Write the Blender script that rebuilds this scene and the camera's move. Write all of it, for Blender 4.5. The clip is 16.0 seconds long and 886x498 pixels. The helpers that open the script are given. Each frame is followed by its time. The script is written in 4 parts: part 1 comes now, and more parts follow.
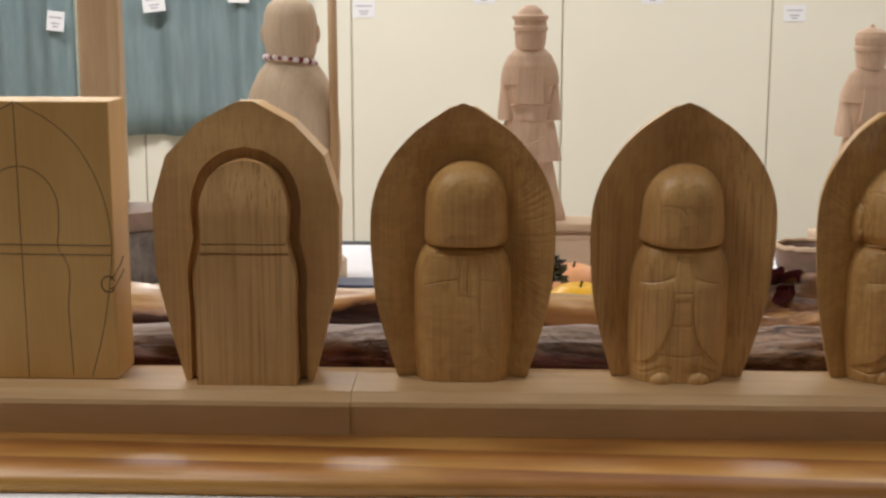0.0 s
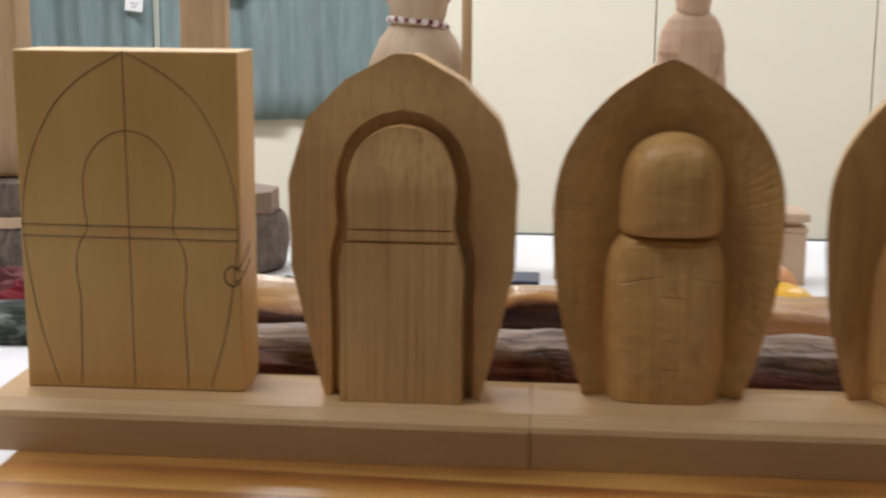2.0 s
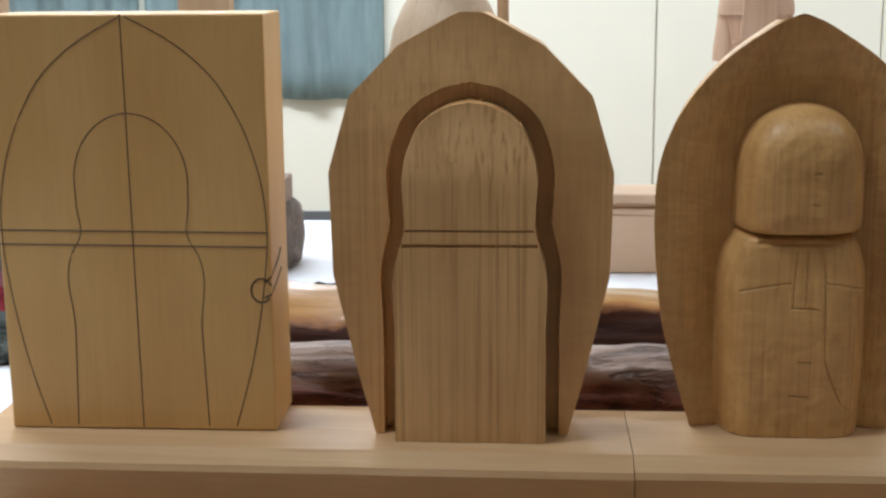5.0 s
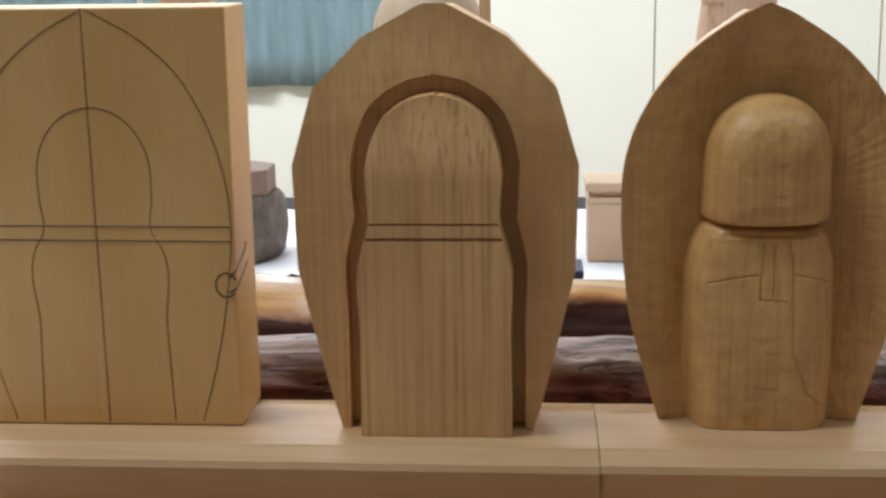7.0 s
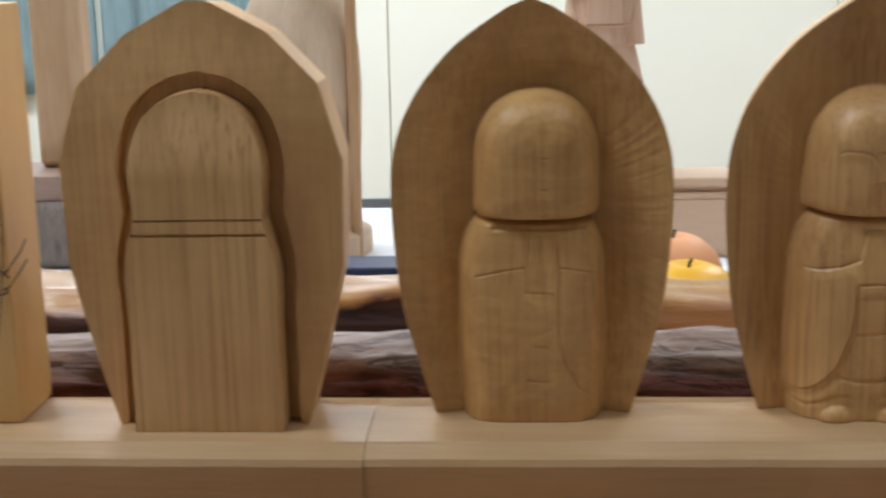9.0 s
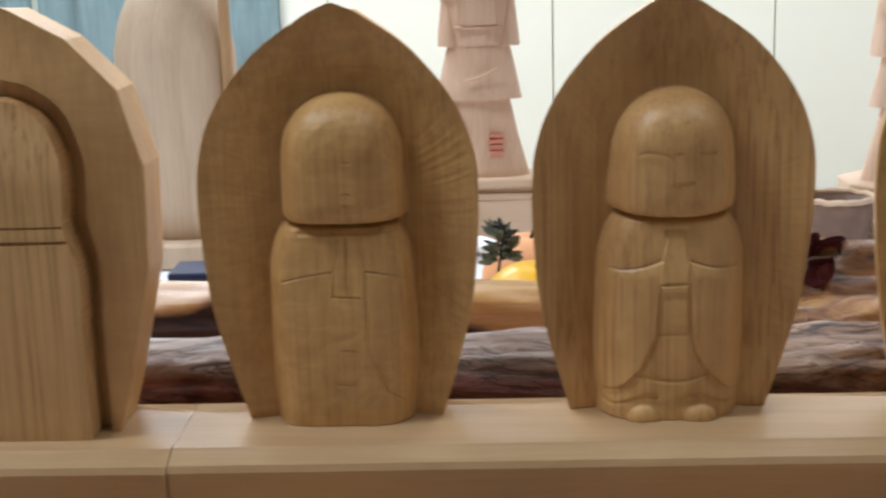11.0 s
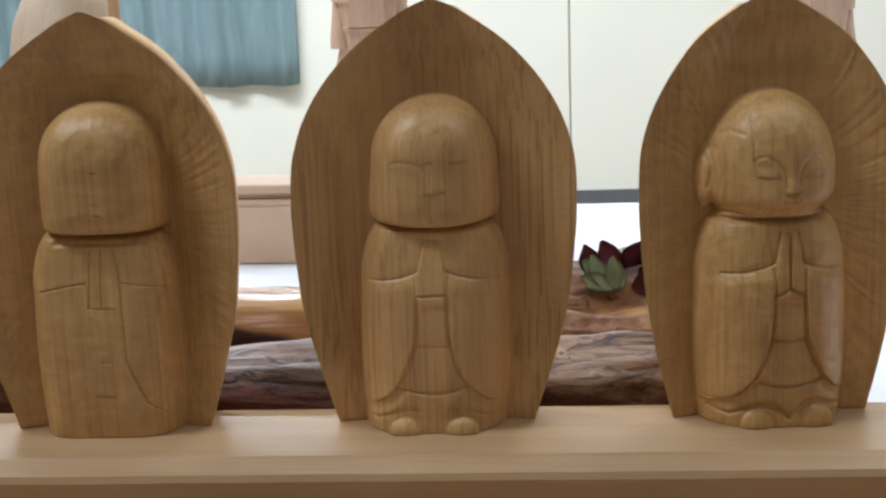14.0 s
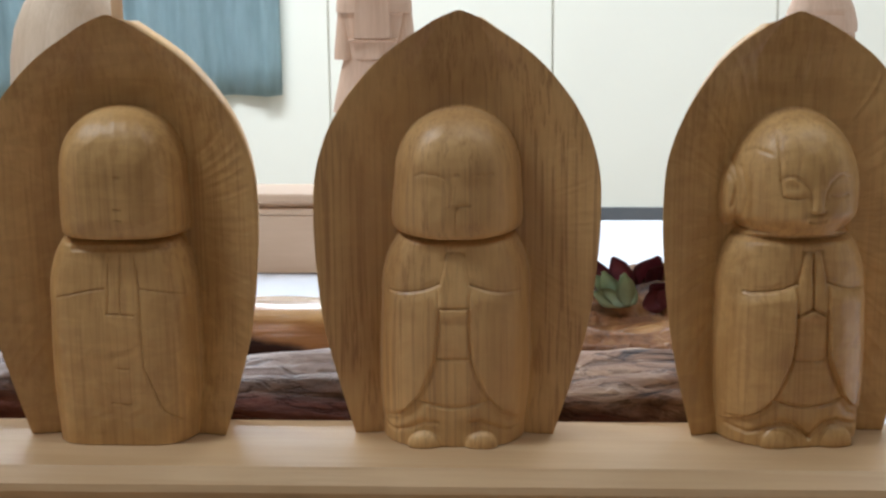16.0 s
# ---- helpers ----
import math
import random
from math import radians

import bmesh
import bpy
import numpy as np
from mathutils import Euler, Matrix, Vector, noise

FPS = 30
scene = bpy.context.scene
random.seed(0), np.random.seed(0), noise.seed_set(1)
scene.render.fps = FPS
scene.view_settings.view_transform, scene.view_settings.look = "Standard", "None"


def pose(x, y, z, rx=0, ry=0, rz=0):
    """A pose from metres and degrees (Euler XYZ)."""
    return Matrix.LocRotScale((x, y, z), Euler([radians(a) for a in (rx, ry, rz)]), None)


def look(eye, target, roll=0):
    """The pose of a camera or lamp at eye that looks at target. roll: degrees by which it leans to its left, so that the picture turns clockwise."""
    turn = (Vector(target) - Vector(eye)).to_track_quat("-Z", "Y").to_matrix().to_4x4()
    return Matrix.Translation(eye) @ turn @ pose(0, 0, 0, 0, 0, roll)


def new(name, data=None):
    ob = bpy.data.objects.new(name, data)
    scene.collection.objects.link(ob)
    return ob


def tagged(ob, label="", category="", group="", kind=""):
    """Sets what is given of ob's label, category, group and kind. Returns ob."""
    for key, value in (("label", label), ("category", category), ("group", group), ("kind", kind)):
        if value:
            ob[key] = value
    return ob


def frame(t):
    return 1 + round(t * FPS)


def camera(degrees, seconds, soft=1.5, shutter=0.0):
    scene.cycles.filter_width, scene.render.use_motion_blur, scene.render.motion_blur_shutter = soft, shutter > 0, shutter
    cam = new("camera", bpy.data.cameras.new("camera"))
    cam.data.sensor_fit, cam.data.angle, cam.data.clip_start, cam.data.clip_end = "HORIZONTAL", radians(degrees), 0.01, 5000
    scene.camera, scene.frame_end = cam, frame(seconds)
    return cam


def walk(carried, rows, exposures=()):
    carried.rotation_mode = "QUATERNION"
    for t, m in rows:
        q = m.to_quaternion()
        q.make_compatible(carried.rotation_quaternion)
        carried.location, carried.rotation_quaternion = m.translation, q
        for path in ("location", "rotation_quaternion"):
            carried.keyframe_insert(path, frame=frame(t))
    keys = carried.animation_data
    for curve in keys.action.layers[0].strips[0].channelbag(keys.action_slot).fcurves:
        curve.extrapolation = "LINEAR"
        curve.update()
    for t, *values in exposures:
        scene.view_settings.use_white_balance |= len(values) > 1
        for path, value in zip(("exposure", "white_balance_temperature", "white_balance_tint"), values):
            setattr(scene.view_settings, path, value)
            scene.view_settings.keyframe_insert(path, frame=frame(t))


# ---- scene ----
cam = camera(36.3, 16.0, soft=2.5, shutter=1.0)
PATH = [
    (0, (0.0293, -0.9272, 0.271), (-0.025, 1.0388, -0.094), 0.08),
    (0.5, (0.0275, -0.9036, 0.2636), (-0.0435, 1.0614, -0.0997), 0.09),
    (1, (0.0119, -0.8672, 0.2566), (-0.0791, 1.0965, -0.1144), -0.02),
    (1.5, (-0.0116, -0.8142, 0.2472), (-0.1418, 1.1454, -0.129), -0.07),
    (2, (-0.0541, -0.7529, 0.2365), (-0.2031, 1.2055, -0.1421), 0.45),
    (2.5, (-0.093, -0.693, 0.2285), (-0.2435, 1.265, -0.1565), 0.45),
    (3, (-0.1278, -0.6462, 0.2222), (-0.2258, 1.3128, -0.165), 0.7),
    (3.5, (-0.129, -0.6198, 0.2185), (-0.2305, 1.3377, -0.1775), 0.53),
    (4, (-0.117, -0.613, 0.2195), (-0.2415, 1.3417, -0.1827), -0.15),
    (6.5, (-0.1, -0.606, 0.223), (-0.231, 1.343, -0.204), -0.7),
    (7, (-0.089, -0.604, 0.224), (-0.226, 1.344, -0.209), -0.8),
    (7.5, (-0.068, -0.603, 0.223), (-0.214, 1.344, -0.21), -0.9),
    (8, (-0.041, -0.598, 0.224), (-0.189, 1.347, -0.216), -1.0),
    (8.5, (-0.016, -0.601, 0.221), (-0.142, 1.348, -0.212), -1.1),
    (9, (0.013, -0.602, 0.22), (-0.105, 1.348, -0.211), -1.2),
    (11.5, (0.113, -0.597, 0.221), (0.055, 1.355, -0.213), -1.6),
    (12, (0.153, -0.592, 0.219), (0.072, 1.359, -0.212), -1.8),
    (12.5, (0.2, -0.586, 0.22), (0.072, 1.361, -0.217), -2.1),
    (13, (0.213, -0.584, 0.219), (0.097, 1.365, -0.214), -2.1),
    (13.5, (0.219, -0.583, 0.221), (0.092, 1.364, -0.217), -2.1),
    (14, (0.223, -0.583, 0.222), (0.082, 1.363, -0.217), -2.1),
    (14.5, (0.221, -0.584, 0.221), (0.08, 1.363, -0.212), -1.9),
    (15, (0.221, -0.584, 0.22), (0.074, 1.365, -0.204), -1.6),
    (15.5, (0.213, -0.584, 0.218), (0.081, 1.368, -0.197), -1.1),
    (16, (0.2, -0.582, 0.221), (0.099, 1.371, -0.198), -0.6),
]
walk(cam, [(t, look(e, g, r)) for t, e, g, r in PATH], exposures=[(0, -0.09, 6400, 12.5), (1.5, -0.04, 6250, 12), (3.5, 0.16, 5700, 8.5), (7, 0.38, 5530, 7.5), (9, 0.33, 5500, 7.5), (11.5, 0.47, 5450, 7.5), (12.5, 0.37, 5400, 7.5), (16, 0.38, 5350, 7)])

# ---- light ----
world = bpy.data.worlds.new("world")
scene.world = world
world.use_nodes = True
sky = world.node_tree.nodes.new("ShaderNodeTexSky")
sky.sky_type, sky.sun_disc, sky.sun_elevation = "NISHITA", False, radians(40)
world.node_tree.links.new(sky.outputs[0], world.node_tree.nodes["Background"].inputs[0])
world.node_tree.nodes["Background"].inputs[1].default_value = 0.1


def ceiling_lamp(x, y, z, watts, sx, sy, color):
    lamp = bpy.data.lights.new("ceiling_lamp", "AREA")
    lamp.shape, lamp.size, lamp.size_y, lamp.energy, lamp.color = "RECTANGLE", sx, sy, watts, color
    ob = new("ceiling_lamp", lamp)
    ob.matrix_basis = pose(x, y, z)
    return ob


CEIL, FLOOR = 1.75, -0.80
LAMP_TONE = (1.0, 0.985, 0.95)
LAMPS = [(-1.6, 2.9, 34), (-0.64, 2.9, 34), (1.5, 2.9, 35), (-0.95, -0.22, 13.5), (0.95, -0.22, 3.5), (-1.0, 0.75, 18.5), (1.0, 0.75, 8)]
for lx, ly, lw in LAMPS:
    ceiling_lamp(lx, ly, CEIL - 0.09, lw, 1.0, 0.25, LAMP_TONE)


# ---- materials ----
def node(nt, kind, **sets):
    n = nt.nodes.new(kind)
    for k, v in sets.items():
        n.inputs[k.replace("_", " ")].default_value = v
    return n


def base_mat(name, rough=0.5, metal=0.0, spec=0.4):
    m = bpy.data.materials.new(name)
    m.use_nodes = True
    b = m.node_tree.nodes["Principled BSDF"]
    b.inputs["Roughness"].default_value, b.inputs["Metallic"].default_value = rough, metal
    b.inputs["Specular IOR Level"].default_value = spec
    return m, m.node_tree, b


def ramp(nt, stops, src):
    r = nt.nodes.new("ShaderNodeValToRGB")
    el = r.color_ramp.elements
    while len(el) < len(stops):
        el.new(0.5)
    for e, (p, c) in zip(el, stops):
        e.position, e.color = p, (*c, 1)
    nt.links.new(src, r.inputs[0])
    return r.outputs[0]


def coords(nt, scale, offset=(0, 0, 0), spread=True):
    tc = nt.nodes.new("ShaderNodeTexCoord")
    info = nt.nodes.new("ShaderNodeObjectInfo")
    shift = nt.nodes.new("ShaderNodeVectorMath")
    shift.operation = "MULTIPLY_ADD"
    nt.links.new(info.outputs["Random"], shift.inputs[0])
    shift.inputs[1].default_value = (1.7, 0.9, 0.6) if spread else (0, 0, 0)
    nt.links.new(tc.outputs["Object"], shift.inputs[2])
    mp = nt.nodes.new("ShaderNodeMapping")
    mp.inputs["Scale"].default_value, mp.inputs["Location"].default_value = scale, offset
    nt.links.new(shift.outputs[0], mp.inputs["Vector"])
    return mp.outputs[0]


def mix(nt, a, b, fac, blend="MIX"):
    m = nt.nodes.new("ShaderNodeMix")
    m.data_type, m.blend_type = "RGBA", blend
    for sock, v in ((m.inputs[0], fac), (m.inputs[6], a), (m.inputs[7], b)):
        if isinstance(v, (int, float)):
            sock.default_value = v
        elif isinstance(v, tuple):
            sock.default_value = (*v, 1)
        else:
            nt.links.new(v, sock)
    return m.outputs[2]


def bump(nt, bsdf, height, strength, dist):
    b = node(nt, "ShaderNodeBump", Strength=strength, Distance=dist)
    nt.links.new(height, b.inputs["Height"])
    nt.links.new(b.outputs[0], bsdf.inputs["Normal"])


def noise_tex(nt, vec, scale, detail=4, rough=0.55, distort=0.0):
    n = node(nt, "ShaderNodeTexNoise", Scale=scale, Detail=detail, Roughness=rough, Distortion=distort)
    nt.links.new(vec, n.inputs["Vector"])
    return n.outputs["Fac"]


def wood(name, pale, mid, dark, along="z", rings=45.0, rough=0.5, contrast=0.5, spec=0.35, seed=0.0, chisel=0.0, coat=0.0, ripple=0.0, pores=0.12):
    """Straight-grained wood; the grain runs along the given axis."""
    m, nt, b = base_mat(name, rough, 0, spec)
    sq = {"z": (1, 1, 0.06), "x": (0.06, 1, 1)}[along]
    v = coords(nt, sq, (seed, seed * 0.7, seed * 0.3))
    w = nt.nodes.new("ShaderNodeTexWave")
    w.wave_type, w.bands_direction, w.wave_profile = "BANDS", "DIAGONAL" if along == "x" else "X", "SAW"
    for k, val in (("Scale", rings), ("Distortion", 2.2), ("Detail", 3.0), ("Detail Scale", 0.6)):
        w.inputs[k].default_value = val
    tilt = nt.nodes.new("ShaderNodeMapping")
    tilt.inputs["Rotation"].default_value = (0, 0, 0.55) if along == "z" else (0.4, 0, 0)
    nt.links.new(v, tilt.inputs["Vector"])
    nt.links.new(tilt.outputs[0], w.inputs["Vector"])
    if rings >= 70:
        streak = mix(nt, noise_tex(nt, coords(nt, (1, 0.7, 0.010), (seed, 2, 1)), rings * 4.0, 2, 0.5), noise_tex(nt, coords(nt, (1, 0.7, 0.010), (1, seed, 1)), rings * 8.0, 2, 0.5), 0.62)
        c = ramp(nt, [(0.42, pale), (0.53, mid), (0.595, dark), (0.64, mid)], streak)
    else:
        c = ramp(nt, [(0.0, pale), (0.55, mid), (0.92, dark), (1.0, pale)], w.outputs["Fac"])
    fine = noise_tex(nt, v, 420, 3)
    blotch = noise_tex(nt, coords(nt, (1, 1, 0.4) if along == "z" else (0.4, 1, 1), (seed, 1, 2)), 22, 4)
    plain = ramp(nt, [(0.3, dark), (0.7, pale)], blotch)
    patch = ramp(nt, [(0.36, (0.25,) * 3), (0.62, (1.0,) * 3)], noise_tex(nt, coords(nt, (1, 1, 0.1) if along == "z" else (0.1, 1, 1), (seed * 2, 3, 1)), 26, 2))
    amount = nt.nodes.new("ShaderNodeMath")
    amount.operation = "MULTIPLY"
    nt.links.new(patch, amount.inputs[0])
    amount.inputs[1].default_value = contrast
    c = mix(nt, plain, c, amount.outputs[0])
    if ripple:
        rip = noise_tex(nt, coords(nt, (0.22, 1, 1), (seed, 4, 2)), 120, 2, 0.6, 1.0)
        c = mix(nt, c, ramp(nt, [(0.42, tuple(0.55 * x for x in pale)), (0.62, (1, 1, 1))], rip), ripple, "MULTIPLY")
    c = mix(nt, c, ramp(nt, [(0.35, tuple(0.62 * x for x in mid)), (0.6, (1, 1, 1))], fine), pores, "MULTIPLY")
    nt.links.new(c, b.inputs["Base Color"])
    h = fine
    if chisel:
        vor = node(nt, "ShaderNodeTexVoronoi", Scale=105.0)
        nt.links.new(coords(nt, (1.0, 1.0, 0.75)), vor.inputs["Vector"])
        marks = mix(nt, vor.outputs["Distance"], noise_tex(nt, coords(nt, (0.6, 1, 1.6)), 130, 2), 0.5)
        h = mix(nt, fine, marks, 0.8)
    bump(nt, b, h, 0.25 + chisel, 0.0013 if chisel else 0.0006)
    rr = ramp(nt, [(0.3, (rough - 0.08,) * 3), (0.7, (rough + 0.12,) * 3)], blotch)
    nt.links.new(rr, b.inputs["Roughness"])
    b.inputs["Coat Weight"].default_value, b.inputs["Coat Roughness"].default_value = coat, 0.12
    return m


def plain(name, color, rough=0.6, var=0.12, scale=30, bumps=0.2, spec=0.3, dist=0.001):
    m, nt, b = base_mat(name, rough, 0, spec)
    v = coords(nt, (1, 1, 1))
    n = noise_tex(nt, v, scale, 5)
    big = noise_tex(nt, v, scale * 0.15, 3)
    lo, hi = tuple(x * (1 - var) for x in color), tuple(min(1, x * (1 + var)) for x in color)
    c = mix(nt, ramp(nt, [(0.3, lo), (0.7, hi)], n), ramp(nt, [(0.3, lo), (0.7, hi)], big), 0.5)
    nt.links.new(c, b.inputs["Base Color"])
    bump(nt, b, n, bumps, dist)
    return m


M_BLOCK = wood("block_wood", (0.75, 0.482, 0.176), (0.71, 0.438, 0.150), (0.65, 0.380, 0.122), rings=22, contrast=0.22, seed=3.1, spec=0.6, rough=0.42, pores=0.06)
M_PLAQUE = wood("carved_wood", (0.75, 0.463, 0.170), (0.68, 0.402, 0.140), (0.475, 0.254, 0.080), rings=75, contrast=0.50, seed=1.3, chisel=0.40, ripple=0.16, rough=0.40, spec=0.55, pores=0.12)
M_PLAQUE_STRIPED = wood("striped_carved_wood", (0.75, 0.463, 0.178), (0.68, 0.402, 0.146), (0.38, 0.190, 0.066), rings=80, contrast=0.68, seed=2.2, chisel=0.30, ripple=0.06, rough=0.40, spec=0.55, pores=0.12)
M_STRIPE = wood("striped_wood", (0.77, 0.505, 0.230), (0.71, 0.445, 0.188), (0.42, 0.220, 0.078), rings=80, contrast=0.95, seed=5.2, ripple=0.03, rough=0.46, pores=0.10)
M_SURROUND = wood("sawn_wood", (0.75, 0.475, 0.20), (0.69, 0.42, 0.168), (0.50, 0.275, 0.10), rings=72, contrast=0.55, seed=6.2, chisel=0.12, ripple=0.08, rough=0.44, spec=0.5, pores=0.10)
M_BASE = wood("pale_base_wood", (0.57, 0.385, 0.205), (0.54, 0.352, 0.176), (0.48, 0.300, 0.138), along="x", rings=26, contrast=0.3, rough=0.5, seed=2.0, pores=0.06)
M_BOARD = wood("varnished_board", (0.60, 0.33, 0.085), (0.47, 0.20, 0.040), (0.22, 0.065, 0.014), along="x", rings=13, contrast=1.0, rough=0.42, spec=0.45, seed=7.0, coat=0.30)
M_BOARD.node_tree.nodes["Principled BSDF"].inputs["Coat Roughness"].default_value = 0.28
M_STATUE = wood("statue_wood", (0.72, 0.51, 0.36), (0.68, 0.47, 0.32), (0.58, 0.38, 0.25), rings=22, contrast=0.3, rough=0.6, seed=4.4)
M_STATUE_PALE = wood("pale_statue_wood", (0.66, 0.52, 0.37), (0.62, 0.47, 0.32), (0.52, 0.38, 0.25), rings=16, contrast=0.4, rough=0.6, seed=8.4)
M_PED = wood("pedestal_wood", (0.66, 0.48, 0.33), (0.63, 0.45, 0.30), (0.59, 0.41, 0.26), along="x", rings=30, contrast=0.10, pores=0.04, rough=0.55, seed=9.0)
M_PILLAR = wood("pillar_wood", (0.52, 0.33, 0.17), (0.47, 0.29, 0.14), (0.38, 0.21, 0.09), rings=3, contrast=0.5, rough=0.5, seed=6.0)
M_PENCIL = plain("pencil_graphite", (0.125, 0.072, 0.040), 0.6, 0.2, 400, 0.1)
M_CLOTH = plain("white_tablecloth", (0.82, 0.82, 0.84), 0.85, 0.03, 60, 0.3)
M_WALL = plain("cream_wall_panel", (0.84, 0.81, 0.69), 0.6, 0.03, 3, 0.05)
M_JOINT = plain("joint_filler", (0.66, 0.62, 0.50), 0.8)
M_SKIRT = plain("grey_skirting", (0.13, 0.135, 0.14), 0.5)
M_FLOOR = plain("vinyl_floor", (0.30, 0.22, 0.14), 0.4)
M_CEIL = plain("ceiling_board", (0.75, 0.75, 0.72), 0.8)
M_PAPER = plain("paper_note", (0.88, 0.88, 0.90), 0.8, 0.02)
M_INK = plain("grey_ink", (0.45, 0.45, 0.52), 0.8)
M_ROOM = plain("plaster", (0.74, 0.72, 0.66), 0.7, 0.04, 4)
M_LAMP, _nt, _b = base_mat("lamp_diffuser", 0.4)
_b.inputs["Base Color"].default_value = (0.9, 0.9, 0.88, 1)


def curtain_mat():
    m, nt, b = base_mat("teal_curtain_cloth", 0.9, 0, 0.15)
    n = noise_tex(nt, coords(nt, (1, 1, 0.15)), 40, 4)
    c = ramp(nt, [(0.3, (0.37, 0.48, 0.50)), (0.7, (0.45, 0.575, 0.595))], n)
    nt.links.new(c, b.inputs["Base Color"])
    bump(nt, b, noise_tex(nt, coords(nt, (1, 1, 1)), 700, 2), 0.2, 0.001)
    return m


M_CURTAIN = curtain_mat()


def bark_mat(name, c1, c2, c3, rough, spec=0.5, stretch=0.12, coat=0.0):
    m, nt, b = base_mat(name, rough, 0, spec)
    v = coords(nt, (stretch, 1, 1))
    n = noise_tex(nt, v, 60, 6, 0.65, 0.6)
    n2 = noise_tex(nt, coords(nt, (0.4, 1, 1), (3, 1, 0)), 20, 4)
    c = ramp(nt, [(0.36, c3), (0.5, c2), (0.66, c1)], mix(nt, n, n2, 0.4))
    nt.links.new(c, b.inputs["Base Color"])
    bump(nt, b, n, 0.8, 0.004)
    b.inputs["Coat Weight"].default_value, b.inputs["Coat Roughness"].default_value = coat, 0.2
    return m


def sheen_bark_mat():
    """Bark, dark red-brown and cracked low down, its crest painted pale grey-brown as sheen."""
    m, nt, b = base_mat("sheen_bark", 0.55, 0, 0.35)
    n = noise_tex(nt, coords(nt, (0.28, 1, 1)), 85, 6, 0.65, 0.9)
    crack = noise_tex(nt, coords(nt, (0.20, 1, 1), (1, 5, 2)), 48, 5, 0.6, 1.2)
    # gloss from the ceiling, put into the crest's colour
    sheen = ramp(nt, [(0.3, (0.13, 0.075, 0.05)), (0.5, (0.25, 0.175, 0.135)), (0.75, (0.38, 0.295, 0.24))], n)
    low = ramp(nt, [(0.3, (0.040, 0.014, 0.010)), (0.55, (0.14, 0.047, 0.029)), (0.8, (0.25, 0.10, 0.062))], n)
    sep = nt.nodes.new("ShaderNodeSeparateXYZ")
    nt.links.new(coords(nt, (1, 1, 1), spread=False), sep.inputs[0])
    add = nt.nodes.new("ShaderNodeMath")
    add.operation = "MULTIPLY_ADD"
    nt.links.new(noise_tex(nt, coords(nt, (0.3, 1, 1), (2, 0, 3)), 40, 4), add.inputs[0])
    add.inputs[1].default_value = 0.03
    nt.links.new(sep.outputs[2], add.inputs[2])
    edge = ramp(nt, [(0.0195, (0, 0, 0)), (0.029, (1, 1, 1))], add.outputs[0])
    c = mix(nt, low, sheen, edge)
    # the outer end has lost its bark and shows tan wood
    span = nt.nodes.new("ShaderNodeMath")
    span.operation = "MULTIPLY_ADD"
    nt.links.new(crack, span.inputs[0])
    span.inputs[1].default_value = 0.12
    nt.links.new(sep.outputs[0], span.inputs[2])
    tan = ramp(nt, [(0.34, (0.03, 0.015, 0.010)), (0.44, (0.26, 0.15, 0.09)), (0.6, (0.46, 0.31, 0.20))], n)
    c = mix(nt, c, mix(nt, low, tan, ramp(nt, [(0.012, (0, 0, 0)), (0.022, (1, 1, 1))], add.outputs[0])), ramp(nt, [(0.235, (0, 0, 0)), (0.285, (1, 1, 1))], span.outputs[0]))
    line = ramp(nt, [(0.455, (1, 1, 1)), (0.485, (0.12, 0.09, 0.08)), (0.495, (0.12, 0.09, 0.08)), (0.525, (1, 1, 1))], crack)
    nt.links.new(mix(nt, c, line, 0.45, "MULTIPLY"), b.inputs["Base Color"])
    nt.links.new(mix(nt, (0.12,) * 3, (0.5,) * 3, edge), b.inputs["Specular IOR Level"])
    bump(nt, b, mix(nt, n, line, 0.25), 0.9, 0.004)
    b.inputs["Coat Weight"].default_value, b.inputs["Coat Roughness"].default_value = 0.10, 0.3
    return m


M_BARK = sheen_bark_mat()


